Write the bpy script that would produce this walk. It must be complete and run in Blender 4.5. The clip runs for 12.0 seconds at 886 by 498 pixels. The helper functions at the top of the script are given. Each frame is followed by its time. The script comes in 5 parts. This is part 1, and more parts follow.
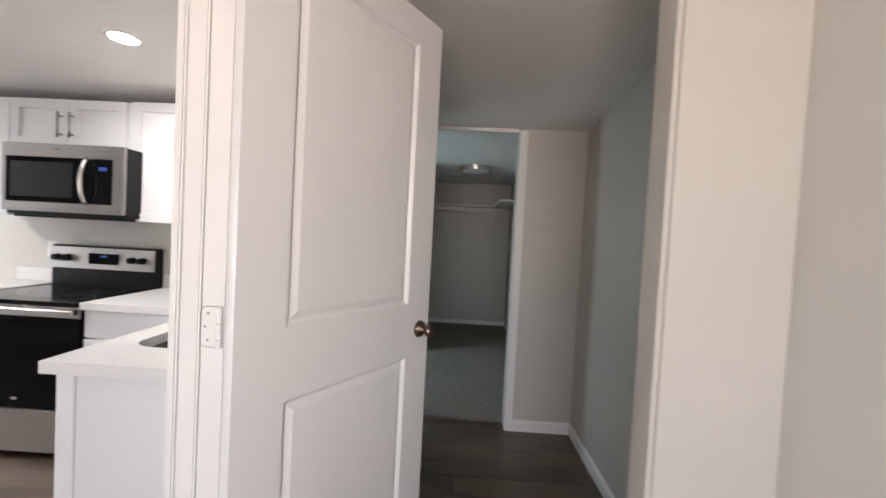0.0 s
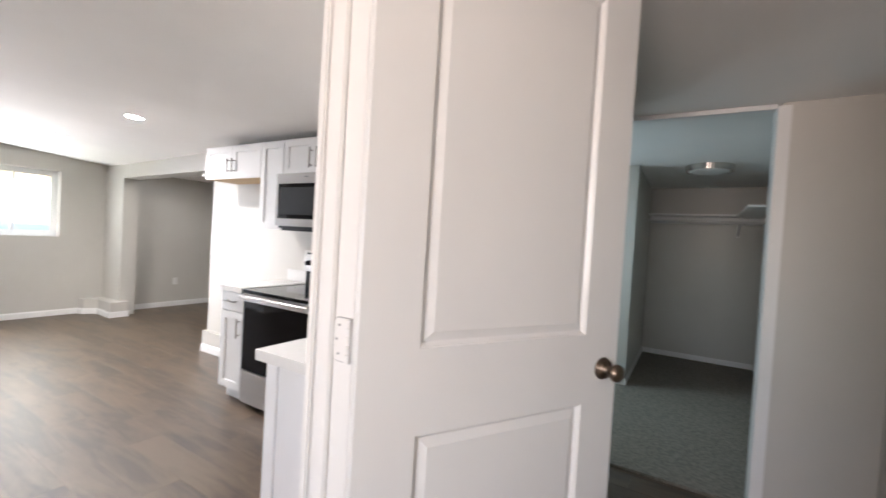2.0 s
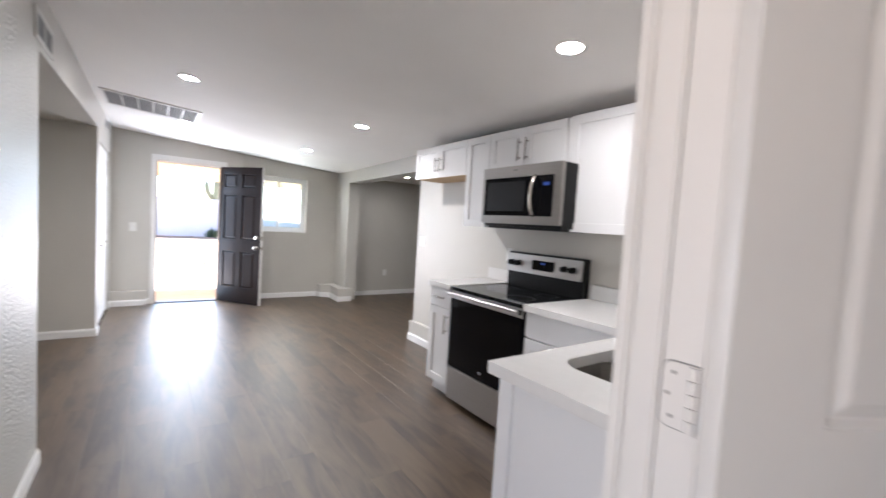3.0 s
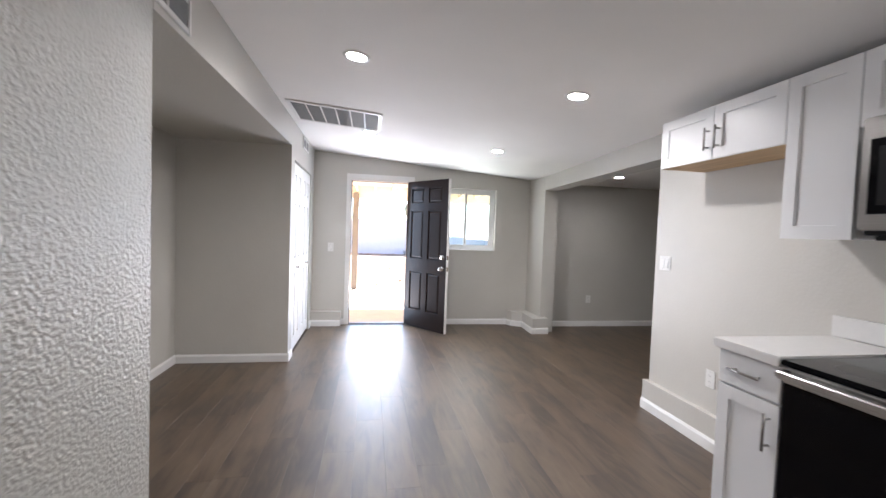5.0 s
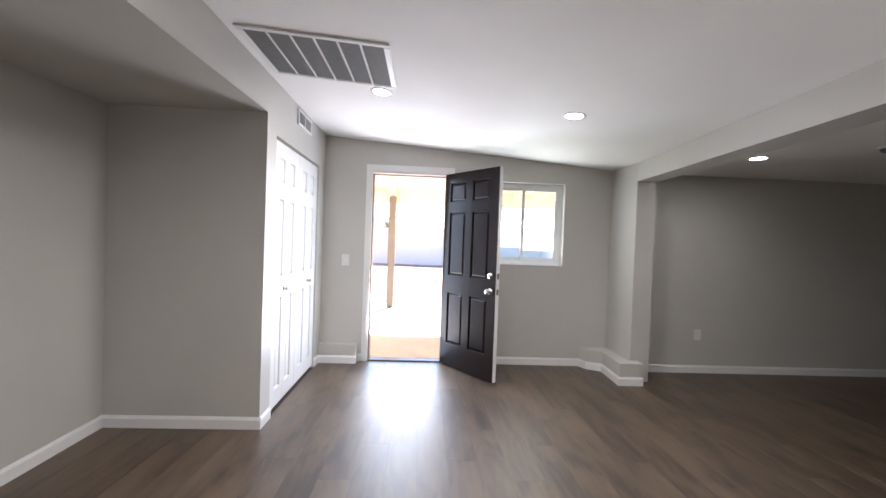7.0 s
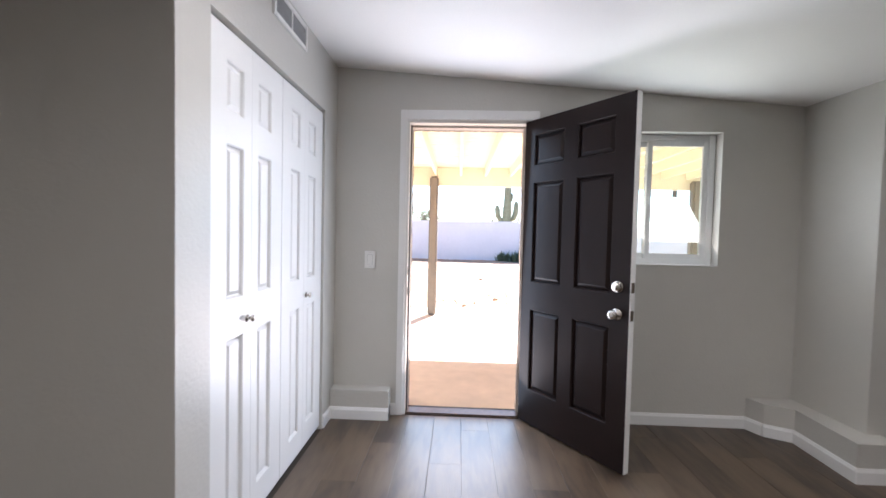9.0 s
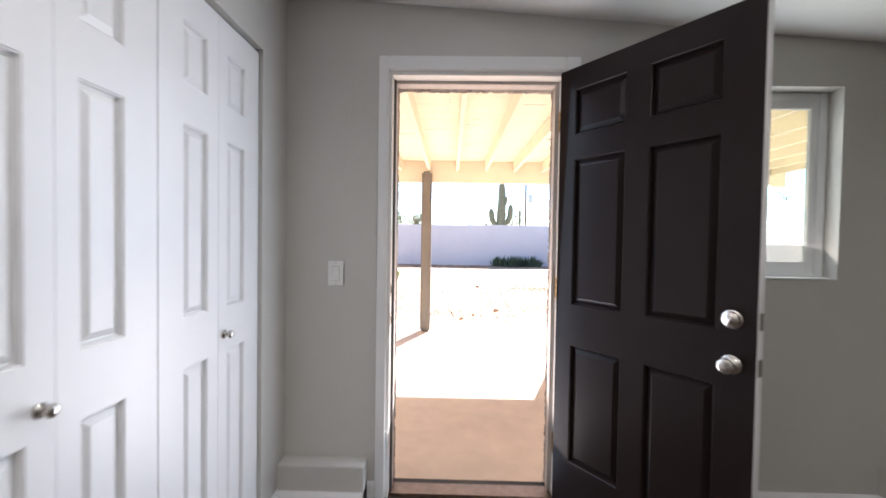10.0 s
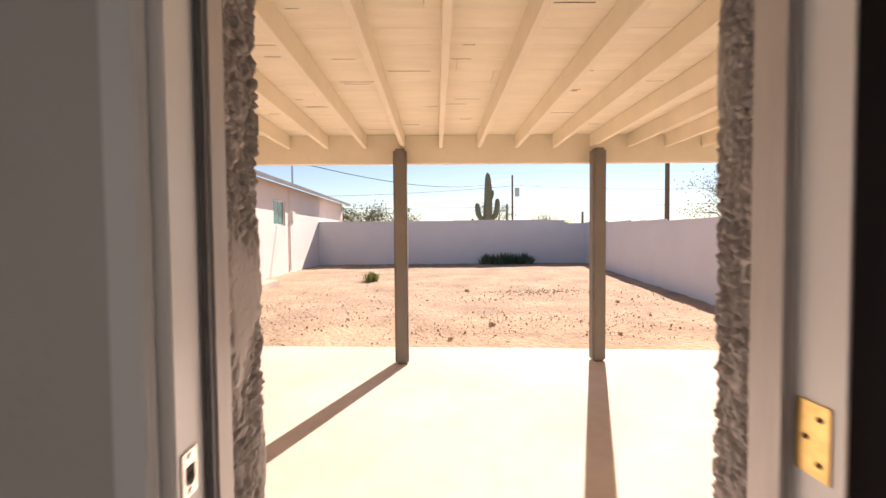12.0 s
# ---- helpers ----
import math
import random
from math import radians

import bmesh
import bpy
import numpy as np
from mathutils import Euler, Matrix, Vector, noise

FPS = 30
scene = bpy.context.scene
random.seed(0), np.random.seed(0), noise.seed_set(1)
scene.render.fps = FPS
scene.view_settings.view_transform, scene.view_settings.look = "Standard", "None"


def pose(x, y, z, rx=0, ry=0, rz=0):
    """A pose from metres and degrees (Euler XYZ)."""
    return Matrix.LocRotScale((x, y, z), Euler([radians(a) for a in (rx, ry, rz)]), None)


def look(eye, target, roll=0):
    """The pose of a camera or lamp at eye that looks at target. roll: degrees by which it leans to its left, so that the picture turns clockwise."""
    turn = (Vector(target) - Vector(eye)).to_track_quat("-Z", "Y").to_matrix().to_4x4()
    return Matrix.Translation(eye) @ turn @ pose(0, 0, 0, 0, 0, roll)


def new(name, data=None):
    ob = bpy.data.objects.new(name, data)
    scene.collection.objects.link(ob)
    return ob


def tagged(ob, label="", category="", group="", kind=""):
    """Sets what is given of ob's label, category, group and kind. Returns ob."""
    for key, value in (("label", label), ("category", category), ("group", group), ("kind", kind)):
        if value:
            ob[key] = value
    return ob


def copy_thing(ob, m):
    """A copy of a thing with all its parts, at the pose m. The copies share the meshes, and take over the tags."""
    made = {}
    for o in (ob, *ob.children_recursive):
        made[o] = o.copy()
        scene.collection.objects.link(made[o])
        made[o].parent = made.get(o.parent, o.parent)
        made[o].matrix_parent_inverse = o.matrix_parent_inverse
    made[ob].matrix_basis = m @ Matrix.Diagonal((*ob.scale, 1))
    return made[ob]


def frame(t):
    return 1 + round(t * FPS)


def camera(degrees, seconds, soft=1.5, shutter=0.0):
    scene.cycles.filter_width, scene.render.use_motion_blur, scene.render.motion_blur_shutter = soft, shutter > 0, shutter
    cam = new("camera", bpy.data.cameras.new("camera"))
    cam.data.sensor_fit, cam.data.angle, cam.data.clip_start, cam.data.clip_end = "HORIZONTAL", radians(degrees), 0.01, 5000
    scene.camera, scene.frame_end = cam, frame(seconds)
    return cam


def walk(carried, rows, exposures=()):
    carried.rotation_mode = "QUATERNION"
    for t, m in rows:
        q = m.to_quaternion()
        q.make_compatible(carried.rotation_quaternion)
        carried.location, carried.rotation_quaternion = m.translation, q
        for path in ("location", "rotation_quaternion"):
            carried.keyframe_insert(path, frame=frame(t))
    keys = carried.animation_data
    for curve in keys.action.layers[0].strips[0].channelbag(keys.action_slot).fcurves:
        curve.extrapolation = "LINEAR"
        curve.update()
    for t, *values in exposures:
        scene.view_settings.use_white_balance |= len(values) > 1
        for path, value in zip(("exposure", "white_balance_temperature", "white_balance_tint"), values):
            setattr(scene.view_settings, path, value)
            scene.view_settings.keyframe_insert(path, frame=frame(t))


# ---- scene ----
cam = camera(93.9, 12.0, shutter=0.4)
PATH = [
    (0, (-0.016, 0.079, 1.398), (-0.08, 2.077, 1.334), 3.0),
    (0.5, (0.024, 0.247, 1.388), (-0.376, 2.206, 1.332), 3.3),
    (1, (0.087, 0.354, 1.389), (-0.542, 2.252, 1.349), 3.2),
    (1.5, (0.091, 0.372, 1.383), (-0.695, 2.211, 1.347), 3.2),
    (2, (0.058, 0.367, 1.387), (-0.967, 2.083, 1.34), 3.4),
    (2.5, (-0.097, 0.37, 1.376), (-1.434, 1.856, 1.297), 3.7),
    (3, (-0.312, 0.417, 1.376), (-1.945, 1.566, 1.263), 3.5),
    (3.5, (-0.554, 0.548, 1.383), (-2.39, 1.332, 1.262), 2.9),
    (3.7, (-0.648, 0.601, 1.406), (-2.533, 1.26, 1.293), 2.5),
    (5.3, (-1.740, 0.768, 1.323), (-3.713, 1.089, 1.249), 2.2),
    (5.5, (-1.872, 0.805, 1.306), (-3.849, 1.104, 1.237), 2.3),
    (6, (-2.263, 0.858, 1.328), (-4.244, 1.128, 1.276), 2.5),
    (6.5, (-2.628, 0.961, 1.297), (-4.62, 1.137, 1.258), 2.4),
    (7, (-2.995, 1.02, 1.333), (-4.993, 1.117, 1.297), 2.1),
    (7.2, (-3.143, 0.988, 1.328), (-5.141, 1.068, 1.288), 1.8),
    (8.8, (-4.478, 0.813, 1.285), (-6.475, 0.741, 1.21), 1.3),
    (9, (-4.638, 0.806, 1.285), (-6.635, 0.731, 1.214), 1.3),
    (9.5, (-5.071, 0.782, 1.259), (-7.069, 0.726, 1.211), 1.1),
    (10, (-5.529, 0.743, 1.271), (-7.528, 0.703, 1.223), 0.9),
    (10.5, (-5.978, 0.71, 1.34), (-7.976, 0.717, 1.266), 0.7),
    (11, (-6.363, 0.75, 1.314), (-8.362, 0.763, 1.248), 0.0),
    (11.5, (-6.717, 0.773, 1.292), (-8.716, 0.797, 1.232), -0.1),
    (12, (-7.032, 0.764, 1.315), (-9.031, 0.793, 1.249), -0.5),
]
EXPOSURES = [(0.0, 4.1, 6100, 13), (1.0, 4.3, 6150, 13), (1.5, 4.3, 6100, 13), (2.5, 4.1, 6000, 13), (3.0, 3.7, 5900, 13), (3.5, 3.45, 5800, 12),
             (5.5, 3.55, 5900, 14), (7.0, 3.4, 5900, 14), (9.0, 2.9, 5850, 14), (9.8, 2.6, 5900, 13), (10.5, 2.4, 6500, 14), (11.0, 2.35, 7600, 18), (11.5, 1.65, 7700, 21), (12.0, 1.27, 7100, 20)]
walk(cam, [(t, look(eye, target, roll)) for t, eye, target, roll in PATH], EXPOSURES)

# ---- world and sun ----
SUN_DIR = Vector((-0.93, 0.354, 0.748)).normalized()  # towards the sun
world = bpy.data.worlds.new("world")
scene.world = world
world.use_nodes = True
wn = world.node_tree
sky = wn.nodes.new("ShaderNodeTexSky")
sky.sky_type, sky.sun_disc = "NISHITA", False
sky.sun_elevation = math.asin(SUN_DIR.z)
sky.sun_rotation = math.atan2(SUN_DIR.x, SUN_DIR.y)
sky.dust_density, sky.ozone_density = 0.1, 2.5
wn.links.new(sky.outputs[0], wn.nodes["Background"].inputs[0])
wn.nodes["Background"].inputs[1].default_value = 0.055
sun = new("sun", bpy.data.lights.new("sun", "SUN"))
sun.data.energy, sun.data.angle, sun.data.color = 4.0, radians(0.5), (1.0, 0.95, 0.88)
sun.matrix_world = look((0, 0, 30), Vector((0, 0, 30)) - SUN_DIR)


def area_light(name, eye, target, w, h, watts, colour):
    ob = new(name, bpy.data.lights.new(name, "AREA"))
    ob.data.shape, ob.data.size, ob.data.size_y = "RECTANGLE", w, h
    ob.data.energy, ob.data.color = watts, colour
    ob.matrix_world = look(eye, target)
    return ob


# daylight through the windows of the rooms behind the start and beside the closet
area_light("window_light", (-0.25, -2.58, 1.5), (-0.25, 0, 1.4), 1.3, 1.2, 4.0, (1.0, 0.88, 0.81))
area_light("window_light", (-1.58, 4.33, 1.5), (0, 4.0, 0.4), 0.5, 0.9, 0.95, (0.74, 0.94, 1.0))
# daylight through the open entry door and the sliding window
area_light("door_light", (-7.50, 0.84, 1.03), (0, 0.84, 0.75), 0.76, 1.98, 2.9, (0.66, 0.83, 1.0))
area_light("window_light", (-7.59, 2.11, 1.55), (0, 2.11, 1.50), 0.75, 0.75, 0.75, (0.9, 0.98, 1.0))
# sunlight thrown up from the bright patio slab through the same openings
area_light("patio_bounce_light", (-7.80, 0.84, 0.60), (-6.6, 0.84, 1.75), 0.78, 1.1, 1.8, (1.0, 0.82, 0.71))
area_light("patio_bounce_light", (-7.74, 2.11, 1.40), (-6.5, 2.11, 2.60), 0.9, 0.6, 0.55, (1.0, 0.88, 0.76))
LAMP_WATTS = 1.22
LAMPS = [(-4.08, 0.62), (-4.07, 2.03), (-5.93, 2.07), (-5.95, 0.69), (-1.67, 2.05)]
DEN_LAMP = (-6.42, 3.86)


def ceiling_z(y):
    return 2.424 - 0.0755 * y


def alcove_z(x, y):
    return 2.168 - 0.018 * (x + 5.87)


# ---- materials ----
def mat(name, colour, rough=0.5, metal=0.0, spread=0.0, scale=6.0, stretch=(1, 1, 1), bump=0.0, bump_scale=60.0,
        fine=0.0, random_amount=0.0, island=False, spec=0.5, rough_var=0.0, coat=0.0, detail=4.0, bump_dist=0.004, contrast=1.0):
    """A surface with two scales of variation, relief and wear."""
    m = bpy.data.materials.new(name)
    m.use_nodes = True
    nt = m.node_tree
    n, l = nt.nodes, nt.links
    b = n["Principled BSDF"]
    b.inputs["Roughness"].default_value = rough
    b.inputs["Metallic"].default_value = metal
    b.inputs["Specular IOR Level"].default_value = spec
    b.inputs["Coat Weight"].default_value = coat
    b.inputs["Coat Roughness"].default_value = rough * 0.9
    tc = n.new("ShaderNodeTexCoord")
    mp = n.new("ShaderNodeMapping")
    mp.inputs["Scale"].default_value = stretch
    l.new(tc.outputs["Object"], mp.inputs["Vector"])
    big = n.new("ShaderNodeTexNoise")
    big.inputs["Scale"].default_value, big.inputs["Detail"].default_value = scale, detail
    l.new(mp.outputs[0], big.inputs["Vector"])
    small = n.new("ShaderNodeTexNoise")
    small.inputs["Scale"].default_value, small.inputs["Detail"].default_value = scale * 9, 3
    l.new(mp.outputs[0], small.inputs["Vector"])
    add = n.new("ShaderNodeMath")
    add.operation = "MULTIPLY_ADD"
    l.new(small.outputs["Fac"], add.inputs[0])
    add.inputs[1].default_value = fine
    l.new(big.outputs["Fac"], add.inputs[2])
    last = add
    if random_amount:
        src = n.new("ShaderNodeNewGeometry" if island else "ShaderNodeObjectInfo")
        r = n.new("ShaderNodeMath")
        r.operation = "MULTIPLY_ADD"
        l.new(src.outputs["Random Per Island" if island else "Random"], r.inputs[0])
        r.inputs[1].default_value = random_amount
        l.new(last.outputs[0], r.inputs[2])
        last = r
        if not island:
            comb = n.new("ShaderNodeCombineXYZ")
            mul = n.new("ShaderNodeMath")
            mul.operation = "MULTIPLY"
            mul.inputs[1].default_value = 37.0
            l.new(src.outputs["Random"], mul.inputs[0])
            for i in range(3):
                l.new(mul.outputs[0], comb.inputs[i])
            l.new(comb.outputs[0], mp.inputs["Location"])
    ramp = n.new("ShaderNodeValToRGB")
    mid = 0.5 + 0.5 * fine + 0.5 * random_amount
    w = (0.22 + 0.2 * fine + 0.35 * random_amount) / contrast
    c0 = [max(0, c * (1 - spread)) for c in colour]
    c1 = [min(1, c * (1 + spread)) for c in colour]
    e = ramp.color_ramp.elements
    e[0].position, e[1].position = max(0, mid - w), min(1, mid + w) if mid + w <= 1 else 1.0
    if mid + w > 1:
        nrm = n.new("ShaderNodeMath")
        nrm.operation = "MULTIPLY"
        nrm.inputs[1].default_value = 0.5 / mid
        l.new(last.outputs[0], nrm.inputs[0])
        last = nrm
        e[0].position, e[1].position = 0.5 - w * 0.5 / mid, 0.5 + w * 0.5 / mid
    e[0].color, e[1].color = (*c0, 1), (*c1, 1)
    l.new(last.outputs[0], ramp.inputs[0])
    l.new(ramp.outputs[0], b.inputs["Base Color"])
    if rough_var:
        mr = n.new("ShaderNodeMapRange")
        mr.inputs["To Min"].default_value, mr.inputs["To Max"].default_value = rough - rough_var, rough + rough_var
        l.new(big.outputs["Fac"], mr.inputs["Value"])
        l.new(mr.outputs[0], b.inputs["Roughness"])
    if bump:
        bt = n.new("ShaderNodeTexNoise")
        bt.inputs["Scale"].default_value, bt.inputs["Detail"].default_value = bump_scale, 3
        l.new(tc.outputs["Object"] if stretch == (1, 1, 1) else mp.outputs[0], bt.inputs["Vector"])
        bn = n.new("ShaderNodeBump")
        bn.inputs["Strength"].default_value, bn.inputs["Distance"].default_value = bump, bump_dist
        l.new(bt.outputs["Fac"], bn.inputs["Height"])
        l.new(bn.outputs[0], b.inputs["Normal"])
    return m


def plank_mat():
    """Grey-brown vinyl plank: smoky dark figure and cathedral grain along the plank, satin wear layer."""
    m = bpy.data.materials.new("vinyl_plank")
    m.use_nodes = True
    n, l = m.node_tree.nodes, m.node_tree.links
    b = n["Principled BSDF"]

    def node(kind, **values):
        nd = n.new(kind)
        for k, v in values.items():
            nd.inputs[k].default_value = v
        return nd

    def math_node(op, a, c, d=None):
        nd = n.new("ShaderNodeMath")
        nd.operation = op
        for i, q in enumerate((a, c, d)):
            if q is None:
                continue
            if isinstance(q, (int, float)):
                nd.inputs[i].default_value = q
            else:
                l.new(q, nd.inputs[i])
        return nd.outputs[0]

    tc, info = n.new("ShaderNodeTexCoord"), n.new("ShaderNodeObjectInfo")
    shift = n.new("ShaderNodeCombineXYZ")
    far = math_node("MULTIPLY", info.outputs["Random"], 61.0)
    for i in range(3):
        l.new(far, shift.inputs[i])

    def field(scale, stretch, detail, distortion=0.0):
        mp = n.new("ShaderNodeMapping")
        mp.inputs["Scale"].default_value = stretch
        l.new(tc.outputs["Object"], mp.inputs["Vector"])
        l.new(shift.outputs[0], mp.inputs["Location"])
        t = node("ShaderNodeTexNoise", Scale=scale, Detail=detail, Distortion=distortion)
        l.new(mp.outputs[0], t.inputs["Vector"])
        return t.outputs["Fac"]

    smoke = field(1.35, (1, 2.9, 1), 3.5, 0.9)      # long smoky figure
    figure = field(2.0, (1, 6.0, 1), 4.0, 1.6)     # cathedral streaks
    grain = field(9.0, (1, 22.0, 1), 3.0)          # fine pores
    v = math_node("MULTIPLY_ADD", figure, 0.50, math_node("MULTIPLY", smoke, 0.88))
    v = math_node("MULTIPLY_ADD", grain, 0.10, v)
    v = math_node("MULTIPLY_ADD", info.outputs["Random"], 0.06, v)
    ramp = n.new("ShaderNodeValToRGB")
    e = ramp.color_ramp.elements
    e[0].position, e[0].color = 0.56, (0.030, 0.0180, 0.0095, 1)
    e[1].position, e[1].color = 0.96, (0.112, 0.076, 0.045, 1)
    for pos, c in ((0.67, (0.050, 0.0315, 0.0175)), (0.76, (0.077, 0.050, 0.0285))):
        q = e.new(pos)
        q.color = (*c, 1)
    l.new(v, ramp.inputs[0])
    l.new(ramp.outputs[0], b.inputs["Base Color"])
    rough = node("ShaderNodeMapRange")
    rough.inputs["To Min"].default_value, rough.inputs["To Max"].default_value = 0.40, 0.56
    l.new(smoke, rough.inputs["Value"])
    l.new(rough.outputs[0], b.inputs["Roughness"])
    b.inputs["Specular IOR Level"].default_value = 0.4
    b.inputs["Coat Weight"].default_value, b.inputs["Coat Roughness"].default_value = 0.60, 0.42
    bump = node("ShaderNodeBump", Strength=0.10, Distance=0.004)
    l.new(grain, bump.inputs["Height"])
    l.new(bump.outputs[0], b.inputs["Normal"])
    return m


def glow(name, colour, strength, base=1.0):
    m = bpy.data.materials.new(name)
    m.use_nodes = True
    b = m.node_tree.nodes["Principled BSDF"]
    b.inputs["Base Color"].default_value = (*(base * c for c in colour), 1)
    b.inputs["Emission Color"].default_value = (*colour, 1)
    b.inputs["Emission Strength"].default_value = strength
    return m


def glass_mat(name, tint=(0.95, 1.0, 0.98)):
    m = bpy.data.materials.new(name)
    m.use_nodes = True
    nt = m.node_tree
    b = nt.nodes["Principled BSDF"]
    b.inputs["Base Color"].default_value = (*tint, 1)
    b.inputs["Roughness"].default_value = 0.0
    b.inputs["Transmission Weight"].default_value = 1.0
    b.inputs["IOR"].default_value = 1.02
    return m


PAINT = mat("greige_wall_paint", (0.55, 0.53, 0.485), 0.36, spread=0.04, scale=1.5, fine=0.2, bump=0.28, bump_scale=65, spec=0.45, rough_var=0.05)
CEIL = mat("white_ceiling_paint", (0.87, 0.85, 0.82), 0.75, spread=0.03, scale=1.3, bump=0.35, bump_scale=110)
WHITE = mat("white_semi_gloss_paint", (0.80, 0.79, 0.77), 0.34, spread=0.02, scale=3, bump=0.05, bump_scale=180)
CABINET = mat("white_cabinet_lacquer", (0.76, 0.76, 0.76), 0.32, spread=0.015, scale=2, bump=0.03, bump_scale=200)
BROWN = mat("dark_brown_door_paint", (0.0145, 0.0085, 0.0075), 0.30, spread=0.12, scale=5, bump=0.04, bump_scale=60, spec=0.20)
PLANK = plank_mat()
UNDERLAY = mat("dark_underlay", (0.05, 0.04, 0.032), 0.8, spread=0.1)
CARPET = mat("grey_carpet", (0.23, 0.205, 0.17), 1.0, spread=0.4, scale=40, fine=0.6, bump=1.0, bump_scale=160, bump_dist=0.012)
QUARTZ = mat("white_quartz", (0.72, 0.71, 0.69), 0.22, spread=0.03, scale=30, fine=0.5)
STEEL = mat("brushed_stainless_steel", (0.52, 0.51, 0.50), 0.30, 1.0, spread=0.06, scale=3, stretch=(1, 60, 60), fine=0.4, rough_var=0.05)
DARK_STEEL = mat("dark_brushed_stainless_steel", (0.33, 0.315, 0.30), 0.32, 1.0, spread=0.06, scale=3, stretch=(1, 60, 60), fine=0.4, rough_var=0.05)
SINK_STEEL = mat("dark_brushed_steel", (0.13, 0.12, 0.11), 0.34, 1.0, spread=0.08, scale=3, stretch=(60, 1, 60), fine=0.4)
CHROME = mat("satin_nickel", (0.62, 0.58, 0.53), 0.22, 1.0, spread=0.05, scale=20)
HANDLE = mat("brushed_gunmetal", (0.34, 0.32, 0.30), 0.28, 1.0, spread=0.06, scale=20)
BRONZE = mat("aged_bronze", (0.22, 0.17, 0.13), 0.30, 1.0, spread=0.15, scale=30)
TEXTURED = mat("knockdown_textured_wall_paint", (0.55, 0.535, 0.49), 0.36, spread=0.05, scale=1.5, fine=0.2, bump=1.0, bump_scale=70, bump_dist=0.008, spec=0.6)
BLACK_GLASS = mat("black_ceramic_glass", (0.004, 0.004, 0.005), 0.06, spread=0.1, scale=4, spec=0.16)
TEAL_PANE = mat("teal_window_pane", (0.16, 0.30, 0.27), 0.08, spread=0.15, scale=2)
BLACK = mat("black_enamel", (0.007, 0.007, 0.007), 0.35, spread=0.15, scale=20, spec=0.2)
PLASTIC = mat("white_plastic", (0.78, 0.77, 0.74), 0.4, spread=0.02, scale=20)
SLOT = mat("dark_slot", (0.02, 0.02, 0.02), 0.7, spread=0.2)
GRILLE = mat("grey_filter", (0.13, 0.13, 0.13), 0.8, spread=0.1, scale=60, bump=0.3, bump_scale=300)
VENTGREY = mat("grey_vent_slat", (0.30, 0.30, 0.295), 0.6, spread=0.06, scale=30)
RAWWOOD = mat("raw_plywood", (0.55, 0.38, 0.21), 0.6, spread=0.2, scale=5, stretch=(1, 8, 8), fine=0.3)
VINYL = mat("white_window_vinyl", (0.82, 0.83, 0.82), 0.35, spread=0.015, scale=4)
GLASS = glass_mat("window_glass", (0.68, 0.83, 0.80))
STUCCO = mat("painted_rough_stucco", (0.41, 0.365, 0.33), 0.5, spread=0.16, scale=14, stretch=(1, 1, 0.5), fine=0.4, bump=0.35, bump_scale=120, bump_dist=0.004)
FRAME = mat("grey_painted_frame_wood", (0.50, 0.46, 0.43), 0.42, spread=0.10, scale=6, stretch=(6, 6, 0.7), fine=0.3, bump=0.35, bump_scale=30, bump_dist=0.003)
BRASS = mat("worn_brass", (0.50, 0.35, 0.14), 0.32, 1.0, spread=0.3, scale=30, fine=0.4)
CONCRETE = mat("patio_concrete", (0.60, 0.485, 0.385), 0.8, spread=0.20, scale=0.9, fine=0.4, bump=0.25, bump_scale=40)
DIRT = mat("desert_dirt", (0.46, 0.305, 0.195), 1.0, spread=0.34, scale=0.9, fine=0.5, bump=0.9, bump_scale=14, bump_dist=0.05, detail=8)
STONE = mat("desert_stone", (0.46, 0.32, 0.23), 0.95, spread=0.28, scale=8, random_amount=0.5, island=True)
CREAM = mat("cream_patio_paint", (0.90, 0.82, 0.66), 0.7, spread=0.06, scale=3, stretch=(1, 1, 1), fine=0.3, bump=0.2, bump_scale=60)
CREAM_BOARD = mat("cream_roof_board", (0.91, 0.84, 0.69), 0.75, spread=0.09, scale=2, stretch=(6, 1, 1), fine=0.4, random_amount=0.12, bump=0.3, bump_scale=25)
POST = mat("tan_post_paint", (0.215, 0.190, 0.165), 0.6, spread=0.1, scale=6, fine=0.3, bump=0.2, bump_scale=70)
BLOCK = mat("white_block_wall_paint", (0.74, 0.73, 0.75), 0.85, spread=0.05, scale=0.8, fine=0.4, bump=0.4, bump_scale=12, bump_dist=0.02)
HOUSE = mat("house_stucco", (0.82, 0.73, 0.68), 0.9, spread=0.05, scale=0.7, fine=0.3, bump=0.4, bump_scale=30)
SHINGLE = mat("grey_roof_shingle", (0.16, 0.15, 0.16), 0.9, spread=0.25, scale=3, fine=0.6, bump=0.5, bump_scale=12)
CACTUS = mat("cactus_skin", (0.19, 0.205, 0.135), 0.7, spread=0.25, scale=6, fine=0.4)
LEAF = mat("desert_leaf", (0.20, 0.215, 0.125), 0.7, spread=0.35, scale=2, random_amount=0.6, island=True)
AGAVE = mat("agave_leaf", (0.10, 0.135, 0.075), 0.6, spread=0.3, scale=5, random_amount=0.5, island=True)
WEED = mat("weed_leaf", (0.26, 0.31, 0.10), 0.7, spread=0.3, scale=5, random_amount=0.5, island=True)
CLOD = mat("reddish_dirt_clod", (0.44, 0.285, 0.19), 1.0, spread=0.3, scale=6, random_amount=0.5, island=True)
BARK = mat("bark", (0.16, 0.12, 0.09), 0.9, spread=0.25, scale=9, fine=0.5, bump=0.5, bump_scale=40)
